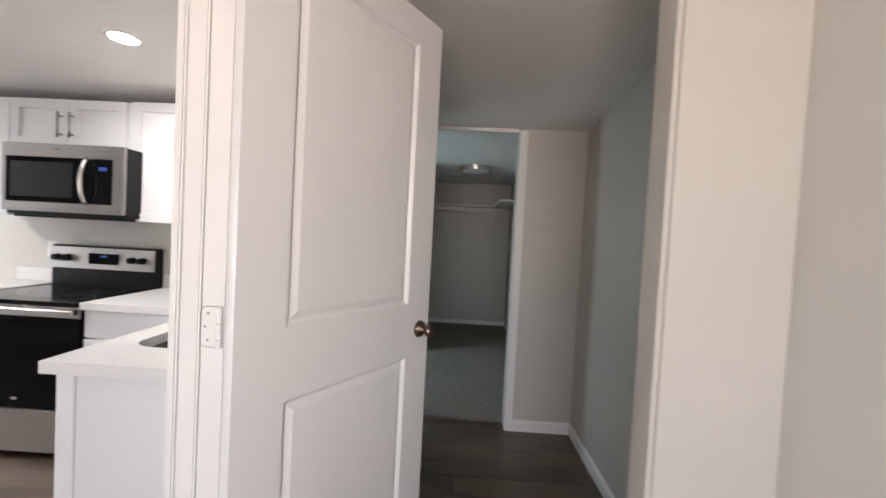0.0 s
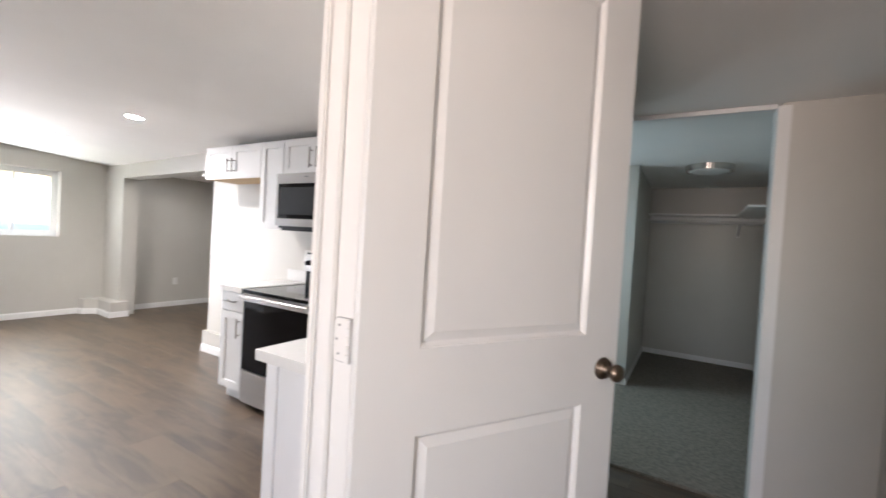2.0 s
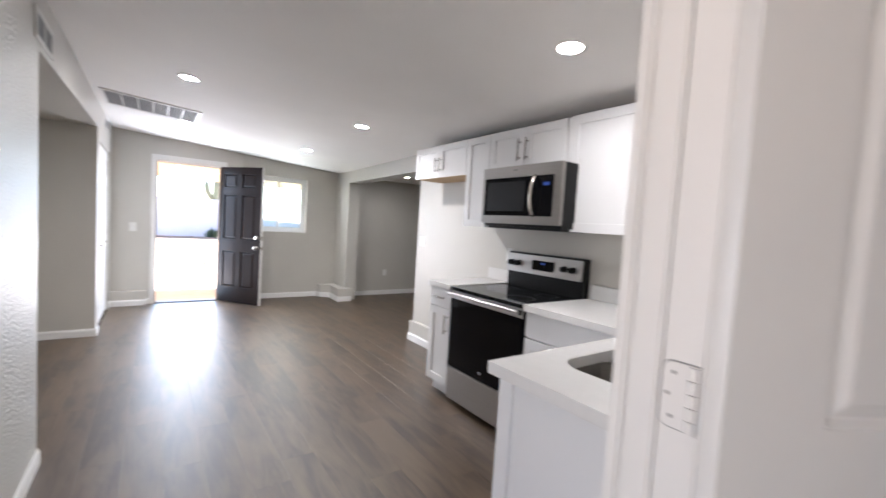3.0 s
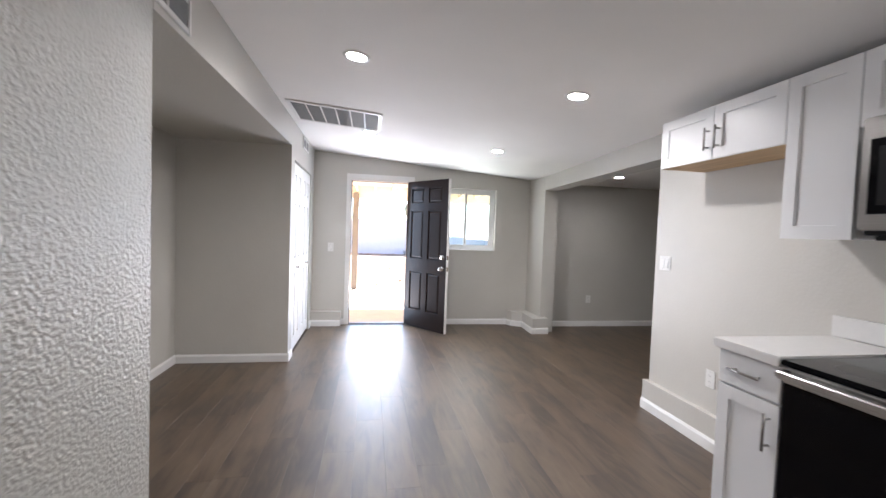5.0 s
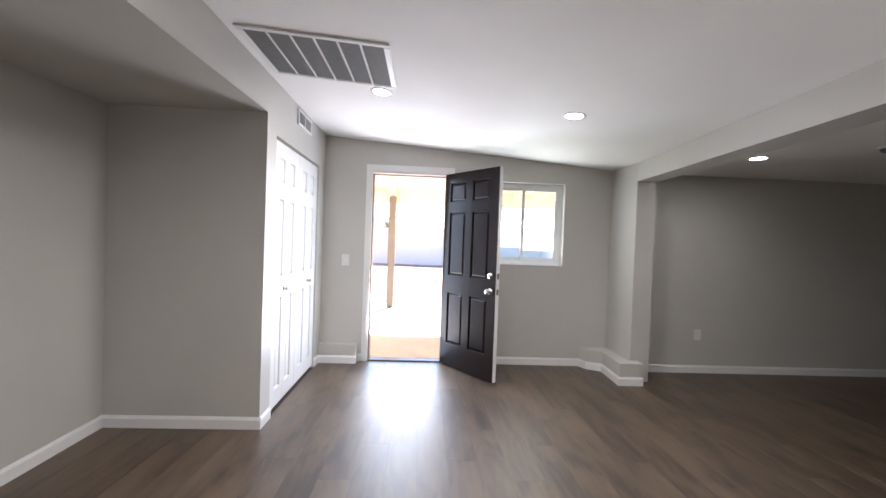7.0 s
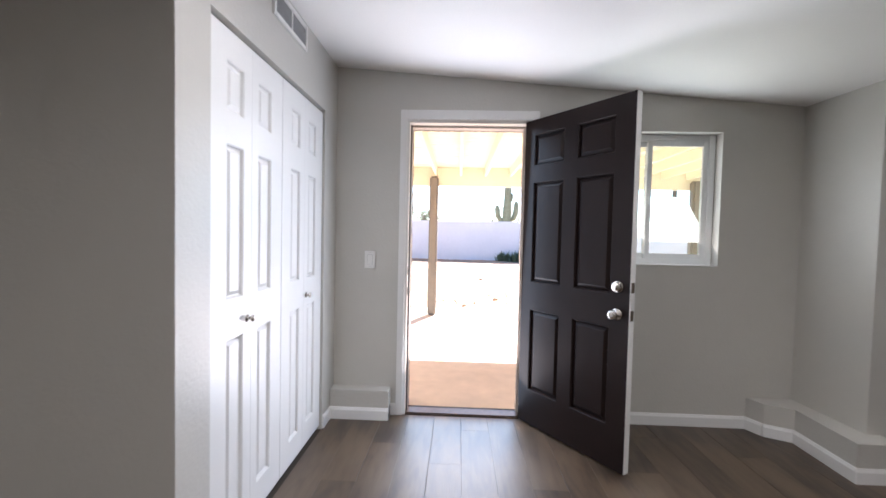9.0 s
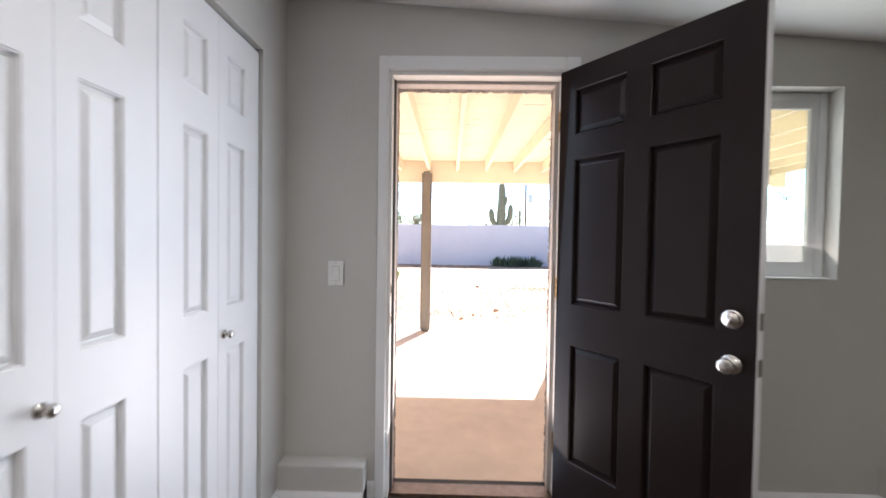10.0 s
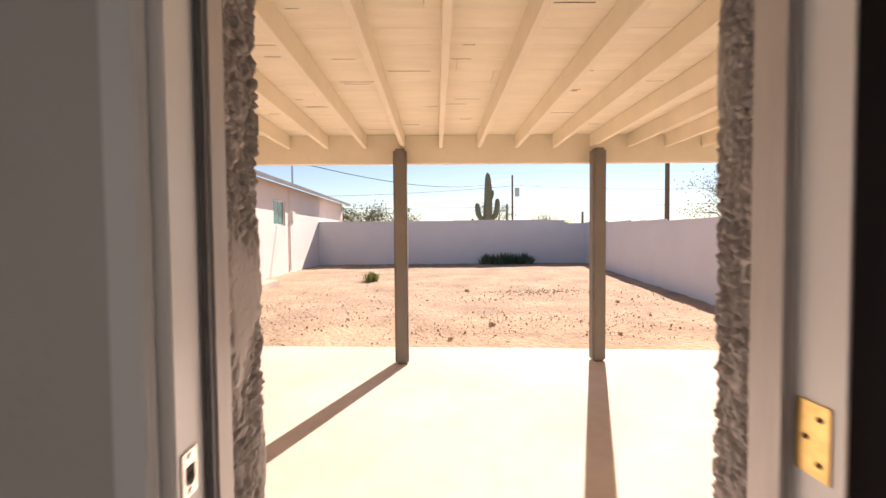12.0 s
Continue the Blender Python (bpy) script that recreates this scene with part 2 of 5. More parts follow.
LAMP_GLOW = glow("lamp_glow", (1.0, 0.96, 0.90), 14.0)
DISPLAY = glow("blue_display", (0.08, 0.22, 1.0), 0.012, 0.1)


# ---- mesh helpers ----
def empty(name, label, category, group="", m=None):
    ob = tagged(new(name), label, category, group)
    ob.empty_display_size = 0.1
    if m is not None:
        ob.matrix_world = m
    return ob


def part(name, bm, material, parent=None, label="", smooth=False):
    """Links a bmesh as one mesh object under a thing or part."""
    me = bpy.data.meshes.new(name)
    if smooth:
        for f in bm.faces:
            f.smooth = True
    bmesh.ops.recalc_face_normals(bm, faces=bm.faces)
    bm.to_mesh(me)
    bm.free()
    me.materials.append(material)
    ob = new(name, me)
    if parent is not None:
        ob.parent = parent
    if label:
        ob["label"] = label
    return ob


def structure(name, bm, material, label, category):
    return tagged(part(name, bm, material), label, category, kind="structure")


def box(bm, x0, x1, y0, y1, z0, z1, bevel=0.0, seg=2):
    made = bmesh.ops.create_cube(bm, size=1)["verts"]
    for v in made:
        v.co = Vector(((x0 + x1) / 2 + v.co.x * (x1 - x0), (y0 + y1) / 2 + v.co.y * (y1 - y0), (z0 + z1) / 2 + v.co.z * (z1 - z0)))
    if bevel:
        es = list({e for v in made for e in v.link_edges})
        bmesh.ops.bevel(bm, geom=es, offset=bevel, segments=seg, affect="EDGES", clamp_overlap=True)
    return bm


def B(x0, x1, y0, y1, z0, z1, bevel=0.0, seg=2):
    return box(bmesh.new(), x0, x1, y0, y1, z0, z1, bevel, seg)


def prism(bm, pts, z0, z1):
    """An upright prism over a plan outline; z0 and z1 are heights or functions of (x, y)."""
    lo = [bm.verts.new((x, y, z0(x, y) if callable(z0) else z0)) for x, y in pts]
    hi = [bm.verts.new((x, y, z1(x, y) if callable(z1) else z1)) for x, y in pts]
    k = len(pts)
    bm.faces.new(lo[::-1])
    bm.faces.new(hi)
    for i in range(k):
        j = (i + 1) % k
        bm.faces.new((lo[i], lo[j], hi[j], hi[i]))
    return bm


def cyl(bm, a, b, r0, r1=None, n=20):
    """A tapered round bar from a to b."""
    a, b = Vector(a), Vector(b)
    d = b - a
    r1 = r0 if r1 is None else r1
    m = Matrix.Translation((a + b) / 2) @ d.to_track_quat("Z", "Y").to_matrix().to_4x4()
    bmesh.ops.create_cone(bm, cap_ends=True, segments=n, radius1=r0, radius2=r1, depth=d.length, matrix=m)
    return bm


def tube(bm, pts, radii, n=10):
    """A round tube along points."""
    rings = []
    pts = [Vector(p) for p in pts]
    side = None
    for i, p in enumerate(pts):
        d = (pts[min(i + 1, len(pts) - 1)] - pts[max(i - 1, 0)]).normalized()
        if side is None:
            side = d.orthogonal().normalized()
        side = (side - d * side.dot(d)).normalized()
        up = d.cross(side)
        r = radii[i] if isinstance(radii, (list, tuple)) else radii
        rings.append([bm.verts.new(p + r * (math.cos(2 * math.pi * k / n) * side + math.sin(2 * math.pi * k / n) * up)) for k in range(n)])
    for a, b in zip(rings, rings[1:]):
        for k in range(n):
            bm.faces.new((a[k], a[(k + 1) % n], b[(k + 1) % n], b[k]))
    bm.faces.new(rings[0][::-1])
    bm.faces.new(rings[-1])
    return bm


def knob_shape(bm, base, out, r, length, neck=0.45):
    """A turned knob that stands out from base."""
    out = Vector(out).normalized()
    base = Vector(base)
    prof = [(0.0, 1.05), (0.06, 1.05), (0.10, neck), (0.45, neck), (0.55, 0.8), (0.7, 1.0), (0.88, 0.92), (1.0, 0.55)]
    return tube(bm, [base + out * length * s for s, q in prof], [r * q for s, q in prof], 20)


def panel_leaf(w, h, t, panels, bead=0.018, depth=0.010, raised=0.0):
    """A moulded door leaf in its own axes: x along the leaf, y from 0 (front) to t, z up; panels are (x0, x1, z0, z1)."""
    bm = bmesh.new()
    xs = sorted({0.0, w, *(p[0] for p in panels), *(p[1] for p in panels)})
    zs = sorted({0.0, h, *(p[2] for p in panels), *(p[3] for p in panels)})
    for y in (0.0, t):
        grid = [[bm.verts.new((x, y, z)) for z in zs] for x in xs]
        cells = {}
        for i in range(len(xs) - 1):
            for k in range(len(zs) - 1):
                vs = (grid[i][k], grid[i + 1][k], grid[i + 1][k + 1], grid[i][k + 1])
                cells[i, k] = bm.faces.new(vs if y == 0 else vs[::-1])
        for x0, x1, z0, z1 in panels:
            inside = [cells[i, k] for i in range(len(xs) - 1) for k in range(len(zs) - 1) if x0 <= xs[i] < x1 and z0 <= zs[k] < z1]
            if len(inside) > 1:
                f = bmesh.ops.dissolve_faces(bm, faces=inside)["region"][0]
                for key, val in list(cells.items()):
                    if val in inside:
                        cells[key] = f
            else:
                f = inside[0]
            bm.normal_update()
            if raised:
                bmesh.ops.inset_individual(bm, faces=[f], thickness=0.003, depth=-0.003)
                bmesh.ops.inset_individual(bm, faces=[f], thickness=0.003, depth=0.0)
            bmesh.ops.inset_individual(bm, faces=[f], thickness=bead, depth=-depth)
            bmesh.ops.inset_individual(bm, faces=[f], thickness=0.004, depth=0.0)
            if raised:
                bmesh.ops.inset_individual(bm, faces=[f], thickness=raised, depth=depth * 0.9)
    bm.edges.ensure_lookup_table()
    bmesh.ops.bridge_loops(bm, edges=[e for e in bm.edges if len(e.link_faces) == 1])
    return bm


def base_run(x0, y0, x1, y1, side, h=0.082, t=0.013, z=0.0):
    """A baseboard from one plan point to another; side is +1 where it lies to the left of that line."""
    a, b = Vector((x0, y0)), Vector((x1, y1))
    d = (b - a).normalized()
    nrm = Vector((-d.y, d.x)) * side
    bm = bmesh.new()
    prof = [(0, 0), (t, 0), (t, h * 0.78), (t * 0.55, h * 0.93), (t * 0.4, h), (0, h)]
    ends = [[bm.verts.new((p.x + nrm.x * o, p.y + nrm.y * o, z + zz)) for o, zz in prof] for p in (a, b)]
    k = len(prof)
    for i in range(k):
        bm.faces.new((ends[0][i], ends[0][(i + 1) % k], ends[1][(i + 1) % k], ends[1][i]))
    bm.faces.new(ends[0])
    bm.faces.new(ends[1][::-1])
    return bm


def baseboard(*a, **k):
    return structure("baseboard", base_run(*a, **k), WHITE, "white painted wooden baseboard along the wall", "baseboard")

# ---- the shell of the house ----
EW, LW, KW, TOP = -7.52, -0.06, 2.98, 2.75   # end wall, left wall, kitchen wall, height of the walls
EXT = -7.72                                   # outside face of the end wall
DOOR_Y0, DOOR_Y1, DOOR_Z = 0.430, 1.274, 2.075
WIN_Y0, WIN_Y1, WIN_Z0, WIN_Z1 = 1.66, 2.57, 1.105, 2.013

bm = bmesh.new()
for y0, y1, z0, z1 in ((-1.30, DOOR_Y0, -0.3, TOP), (DOOR_Y0, DOOR_Y1, DOOR_Z, TOP), (DOOR_Y1, WIN_Y0, -0.3, TOP),
                       (WIN_Y0, WIN_Y1, -0.3, WIN_Z0), (WIN_Y0, WIN_Y1, WIN_Z1, TOP), (WIN_Y1, 3.10, -0.3, TOP)):
    box(bm, EXT, EW, y0, y1, z0, z1)
box(bm, EXT, EW, DOOR_Y0, DOOR_Y1, -0.3, -0.035)
structure("wall_west", bm, PAINT, "greige painted end wall with the entry door and a window", "wall")

bm = bmesh.new()
for x0, x1, z0 in ((EW, -7.27, -0.02), (-7.27, -6.05, 2.055), (-6.05, -5.87, -0.02)):
    box(bm, x0, x1, LW - 0.12, LW, z0, TOP)
prism(bm, [(-5.87, LW - 0.12), (-3.21, LW - 0.12), (-3.21, LW), (-5.87, LW)], alcove_z, TOP)
structure("wall_south", bm, PAINT, "greige wall with a closet and an alcove opening", "wall")
structure("wall_south_2", B(-3.21, -1.20, LW - 0.12, LW, -0.02, TOP, 0.006), TEXTURED, "greige wall with a coarse knockdown texture", "wall")

structure("wall_alcove_1", B(-5.99, -5.87, -1.22, LW - 0.12, -0.02, TOP), PAINT, "greige painted walls of the empty alcove", "wall")
structure("wall_alcove_2", B(-5.87, -3.21, -1.22, -1.10, -0.02, TOP), PAINT, "greige painted walls of the empty alcove", "wall")
structure("wall_alcove_3", B(-3.21, -3.09, -1.22, LW - 0.12, -0.02, TOP), PAINT, "greige painted walls of the empty alcove", "wall")
structure("ceiling_alcove", prism(bmesh.new(), [(-5.87, -1.10), (-3.21, -1.10), (-3.21, LW - 0.12), (-5.87, LW - 0.12)], alcove_z, 2.30), PAINT, "low greige painted alcove ceiling", "ceiling")
bm = bmesh.new()
box(bm, EW, -5.99, -0.90, -0.78, -0.02, TOP)
structure("wall_closet", bm, PAINT, "plain back wall inside the hall closet", "wall")

bm = bmesh.new()
box(bm, -4.49, -0.57, KW, 3.21, -0.02, TOP)
structure("wall_north", bm, PAINT, "greige kitchen wall behind the cabinets", "wall")

# beam and stub beside the den; the beam runs slightly askew
bm = bmesh.new()
prism(bm, [(-4.49, 2.98), (-4.49, 3.21), (-7.02, 3.32), (-7.02, 3.125)], 2.0, TOP)
prism(bm, [(-7.02, 3.125), (-7.02, 3.32), (EXT, 3.32), (EXT, 3.10), (EW, 3.10)], -0.02, TOP)
structure("wall_beam", bm, PAINT, "greige wall stub and dropped beam over the den opening", "wall")

# old footings that stand out of the wall base
bm = bmesh.new()
prism(bm, [(-7.515, 3.105), (-7.515, 2.800), (-7.410, 2.845), (-7.335, 2.985), (-6.898, 2.968), (-6.898, 3.20), (-7.02, 3.20), (-7.02, 3.125)], -0.02, 0.212)
structure("footing", bm, PAINT, "low painted footing ledge round the wall stub", "ledge")
bm = bmesh.new()
prism(bm, [(-4.515, 2.942), (-3.17, 2.942), (-3.17, 2.98), (-4.49, 2.98), (-4.49, 3.21), (-4.515, 3.21)], -0.02, 0.225)
structure("footing", bm, PAINT, "low painted footing ledge along the kitchen wall", "ledge")
structure("footing", B(EW, -7.425, LW, 0.350, -0.02, 0.20, 0.004), PAINT, "short painted footing block in the corner by the entry", "ledge")

# den
structure("wall_den_1", B(-7.60, -7.36, 3.32, 7.3, -0.3, TOP), PAINT, "greige painted walls of the dim den", "wall")
structure("wall_den_2", B(-7.60, -3.90, 7.3, 7.45, -0.3, TOP), PAINT, "greige painted walls of the dim den", "wall")
structure("wall_den_3", B(-4.02, -3.90, 3.21, 7.3, -0.3, TOP), PAINT, "greige painted walls of the dim den", "wall")
structure("ceiling_den", B(-7.36, -4.02, 3.21, 7.3, 2.145, 2.28), CEIL, "white painted den ceiling", "ceiling")

# sloped main ceiling
bm = bmesh.new()
prism(bm, [(EW, -2.7), (0.95, -2.7), (0.95, 3.21), (EW, 3.21)], lambda x, y: ceiling_z(y), lambda x, y: ceiling_z(y) + 0.1)
structure("ceiling", bm, CEIL, "white sloped ceiling over the main room and kitchen", "ceiling")
structure("roof", B(-7.80, 1.2, -2.9, 7.5, TOP, TOP + 0.12), SHINGLE, "flat grey roof over the house", "roof")

# the small room where the walk begins, the hall and its door wall
bm = bmesh.new()
box(bm, -1.32, -1.20, -2.72, LW, -0.02, TOP)
box(bm, -1.20, -0.95, -2.72, -2.60, -0.02, TOP)
box(bm, 0.45, 0.752, -2.72, -2.60, -0.02, TOP)
box(bm, -0.95, 0.45, -2.72, -2.60, -0.02, 0.85)
box(bm, -0.95, 0.45, -2.72, -2.60, 2.15, TOP)
box(bm, 0.752, 0.88, -2.72, 1.045, -0.02, TOP)
structure("wall_start", bm, PAINT, "painted walls of the room where the walk begins", "wall")
bm = bmesh.new()
box(bm, -0.672, -0.612, 1.045, 1.16, -0.02, TOP)
box(bm, -0.612, 0.46, 1.045, 1.16, 2.27, TOP)
box(bm, 0.46, 0.88, 1.045, 1.16, -0.02, TOP, 0.012)
structure("wall_hall_door", bm, PAINT, "painted wall round the open hall door", "wall")
structure("wall_hall_1", B(-0.672, -0.57, 1.16, 3.085, -0.02, TOP), PAINT, "painted side walls of the short dim hall", "wall")
structure("wall_hall_2", B(0.88, 1.0, 1.0, 3.085, -0.02, TOP), PAINT, "painted side walls of the short dim hall", "wall")
bm = bmesh.new()
box(bm, -0.57, -0.47, 3.085, 3.21, -0.02, TOP)
box(bm, 0.42, 1.0, 3.085, 3.21, -0.02, TOP)
box(bm, -0.47, 0.42, 3.085, 3.21, 2.195, TOP)
structure("wall_hall_end", bm, PAINT, "painted end wall of the hall with an open doorway", "wall")

# carpeted room and walk-in closet beyond the hall
structure("wall_closet_room_1", B(-0.56, -0.435, 4.93, 6.65, -0.02, TOP), PAINT, "pale painted walls of the carpeted closet room", "wall")
structure("wall_closet_room_2", B(-0.56, 0.95, 6.65, 6.77, -0.02, TOP), PAINT, "pale painted walls of the carpeted closet room", "wall")
structure("wall_closet_room_3", B(0.80, 0.95, 3.21, 6.65, -0.02, TOP), PAINT, "pale painted walls of the carpeted closet room", "wall")
structure("wall_closet_room_4", B(-1.60, -0.56, 4.93, 5.05, -0.02, TOP), PAINT, "pale painted walls of the carpeted closet room", "wall")
bm = bmesh.new()
for y0, y1, z0, z1 in ((3.21, 3.6, -0.02, TOP), (4.65, 4.93, -0.02, TOP), (3.6, 4.65, -0.02, 0.8), (3.6, 4.65, 2.0, TOP)):
    box(bm, -1.72, -1.60, y0, y1, z0, z1)
structure("wall_closet_room_5", bm, PAINT, "pale painted walls of the carpeted closet room", "wall")
structure("ceiling_closet_room", B(-1.60, 0.80, 3.21, 6.65, 2.245, 2.36), CEIL, "white painted closet room ceiling", "ceiling")
structure("carpet", B(-1.60, 0.80, 3.205, 6.65, -0.02, 0.018, 0.006), CARPET, "worn grey-beige carpet in the closet room", "carpet")

# sub-floor below the planks
floor = structure("floor", B(EXT + 0.02, 1.0, -2.7, 7.3, -0.25, -0.006), UNDERLAY, "grey-brown vinyl plank floor", "floor")

# baseboards
for run in ((EW, 0.350, EW, 0.385, -1), (-7.425, LW, -7.425, 0.350, -1), (-7.425, 0.350, EW, 0.350, 1), (EW, LW, -7.27, LW, 1),
            (EW, 1.345, EW, 2.800, -1), (-7.515, 2.800, -7.410, 2.845, -1), (-7.410, 2.845, -7.335, 2.985, -1), (-7.335, 2.985, -6.898, 2.968, -1), (-6.898, 2.955, -6.898, 3.20, -1),
            (-7.36, 3.32, -7.36, 7.3, -1), (-4.515, 2.942, -3.17, 2.942, -1), (-4.515, 2.942, -4.515, 3.21, 1),
            (-5.87, LW, -6.05, LW, -1), (-5.87, -1.10, -5.87, LW + 0.013, -1), (-5.87, -1.10, -3.21, -1.10, 1), (-3.21, LW, -1.20, LW, 1), (-3.21, -1.10, -3.21, LW, 1),
            (0.42, 3.085, 0.88, 3.085, -1), (0.88, 1.16, 0.88, 3.085, 1), (-0.435, 6.65, 0.80, 6.65, -1), (-0.435, 4.93, -0.435, 6.65, -1)):
    baseboard(*run)

# ---- entry door: casing, jamb, stucco reveal, threshold ----
door_1 = tagged(new("door_1"), "dark brown six-panel entry door standing open in a white casing", "door", kind="structure")


x0, x1 = EW - 0.001, EW + 0.016
part("casing", B(x0, x1, 0.387, 0.434, 0.0, 2.138, 0.005), WHITE, door_1)
part("casing", B(x0, x1, 1.268, 1.340, 0.0, 2.138, 0.005), WHITE, door_1)
part("casing", B(x0, x1 - 0.0005, 0.434, 1.268, 2.070, 2.138, 0.005), WHITE, door_1)
part("casing_bead", B(x1 - 0.002, x1 + 0.006, 0.424, 0.434, 0.0, 2.084, 0.003), WHITE, door_1)
part("casing_bead", B(x1 - 0.002, x1 + 0.006, 0.434, 1.262, 2.070, 2.082, 0.003), WHITE, door_1)
part("jamb", B(-7.63, EW, DOOR_Y0 - 0.002, DOOR_Y0 + 0.020, -0.03, 2.075, 0.003), WHITE, door_1)
part("jamb", B(-7.63, EW, DOOR_Y1 - 0.012, DOOR_Y1 + 0.01, -0.03, 2.075, 0.003), WHITE, door_1)
part("head_jamb", B(-7.63, EW, DOOR_Y0 + 0.02, DOOR_Y1 - 0.012, 2.052, 2.076, 0.003), WHITE, door_1)
part("outer_frame", B(-7.640, -7.594, DOOR_Y0 + 0.006, DOOR_Y0 + 0.031, -0.03, 2.060, 0.004), FRAME, door_1, "grey painted outer frame")
part("outer_frame", B(-7.668, -7.594, DOOR_Y1 - 0.025, DOOR_Y1 + 0.002, -0.03, 2.060, 0.004), FRAME, door_1, "grey painted outer frame")
part("outer_frame", B(-7.668, -7.594, DOOR_Y0 + 0.031, DOOR_Y1 - 0.025, 2.038, 2.056, 0.004), FRAME, door_1, "grey painted outer frame")
part("frame_bead", B(-7.606, -7.596, DOOR_Y1 - 0.030, DOOR_Y1 - 0.0255, -0.03, 2.036, 0.002), FRAME, door_1)
part("weather_strip", B(-7.594, -7.580, DOOR_Y0 + 0.019, DOOR_Y0 + 0.030, -0.03, 2.052, 0.003), GRILLE, door_1)
part("threshold", B(-7.645, -7.535, DOOR_Y0 + 0.02, DOOR_Y1 - 0.012, -0.035, 0.010, 0.008), BRONZE, door_1, "worn dark metal threshold")
part("sill", B(-7.765, -7.645, DOOR_Y0 + 0.02, DOOR_Y1 - 0.002, -0.2, -0.026, 0.006), CONCRETE, door_1, "concrete door sill")


def rough_strip(x0, x1, y, out, z0, z1, n=(10, 150), amp=0.010, seed=0, head=False):
    """A rough hand-trowelled stucco reveal; y is its face and out the way that it faces."""
    bm = bmesh.new()
    rows = []
    for k in range(n[1] + 1):
        row = []
        for i in range(n[0] + 1):
            u, w = i / n[0], k / n[1]
            a = x0 + (x1 - x0) * u
            b = z0 + (z1 - z0) * w
            warp = noise.noise(Vector((a * 30, b * 14, seed + 3))) * 0.8
            mask = min(1.0, max(0.0, 0.75 + 1.6 * noise.noise(Vector((a * 11, b * 4.5, seed + 9)))))
            gouge = min(0.35, abs(noise.noise(Vector((a * 70 + warp, b * 24 + warp, seed)))) * 5.5 - 0.95)
            fine = min(0.1, abs(noise.noise(Vector((a * 170, b * 60, seed + 7)))) * 2.0 - 0.5)
            q = mask * (gouge + fine) + (1 - mask) * 0.4 + 0.10 * noise.noise(Vector((a * 240, b * 130, seed)))
            q = q * amp * (0.35 if i in (0, n[0]) else 1.0)
            edge = 0.003 * noise.noise(Vector((b * 9, seed, 3))) if i in (0, n[0]) else 0
            row.append(bm.verts.new((a + edge, b, y + out * q) if head else (a + edge, y + out * q, b)))
        rows.append(row)
    back = []
    for row in rows:
        back.append([bm.verts.new((v.co.x, v.co.y, y - out * 0.02) if head else (v.co.x, y - out * 0.02, v.co.z)) for v in (row[0], row[-1])])
    for r0, r1 in zip(rows, rows[1:]):
        for i in range(n[0]):
            f = bm.faces.new((r0[i], r0[i + 1], r1[i + 1], r1[i]))
            f.smooth = True
    for k in range(n[1]):
        bm.faces.new((rows[k][0], rows[k + 1][0], back[k + 1][0], back[k][0]))
        bm.faces.new((rows[k][-1], back[k][1], back[k + 1][1], rows[k + 1][-1]))
    return bm


part("stucco_reveal", rough_strip(-7.638, -7.765, DOOR_Y0 + 0.020, 1, -0.03, 2.06, (44, 700), 0.014, 3), STUCCO, door_1, "rough grey painted stucco reveal")
part("stucco_reveal", rough_strip(-7.666, -7.765, DOOR_Y1 - 0.008, -1, -0.03, 2.06, (44, 700), 0.014, 8), STUCCO, door_1, "rough grey painted stucco reveal")
part("stucco_reveal", rough_strip(-7.666, -7.765, 2.056, -1, DOOR_Y0 + 0.02, DOOR_Y1 - 0.012, (40, 240), 0.013, 12, head=True), STUCCO, door_1, "rough grey painted stucco reveal")
for zc in (0.875, 1.020):
    yj = DOOR_Y0 + 0.0198
    strike = part("strike_plate", B(-7.562, -7.530, yj - 0.001, yj + 0.0025, zc - 0.030, zc + 0.030, 0.001), CHROME, door_1, "small metal strike plate")
    bm = bmesh.new()
    cyl(bm, (-7.546, yj + 0.002, zc - 0.006), (-7.546, yj + 0.0034, zc - 0.006), 0.009, n=16)
    box(bm, -7.555, -7.537, yj + 0.0022, yj + 0.0034, zc - 0.008, zc + 0.010, 0.0004)
    part("latch_hole", bm, SLOT, strike)
    for dz in (-0.022, 0.022):
        part("screw", cyl(bmesh.new(), (-7.546, yj + 0.002, zc + dz), (-7.546, yj + 0.004, zc + dz), 0.004, n=10), STEEL, strike)

# the leaf, hinged on the far jamb
ENTRY_POSE = Matrix.Translation((-7.505, 1.247, 0.014)) @ Matrix.Rotation(math.atan2(1.715 - 1.247, -6.855 + 7.505), 4, "Z")
cols, rows_ = ((0.085, 0.335), (0.435, 0.685)), ((0.235, 0.780), (0.965, 1.630), (1.740, 1.945))
leaf = part("door_leaf", panel_leaf(0.803, 2.045, 0.044, [(a, b, c, d) for a, b in cols for c, d in rows_], 0.007, 0.014, 0.030), BROWN, door_1, "dark brown painted six-panel door leaf")
leaf.matrix_world = ENTRY_POSE
edge = part("leaf_edge", B(0.8035, 0.806, 0.001, 0.043, 0.0, 2.045), WHITE, leaf, "unpainted white leaf edge")
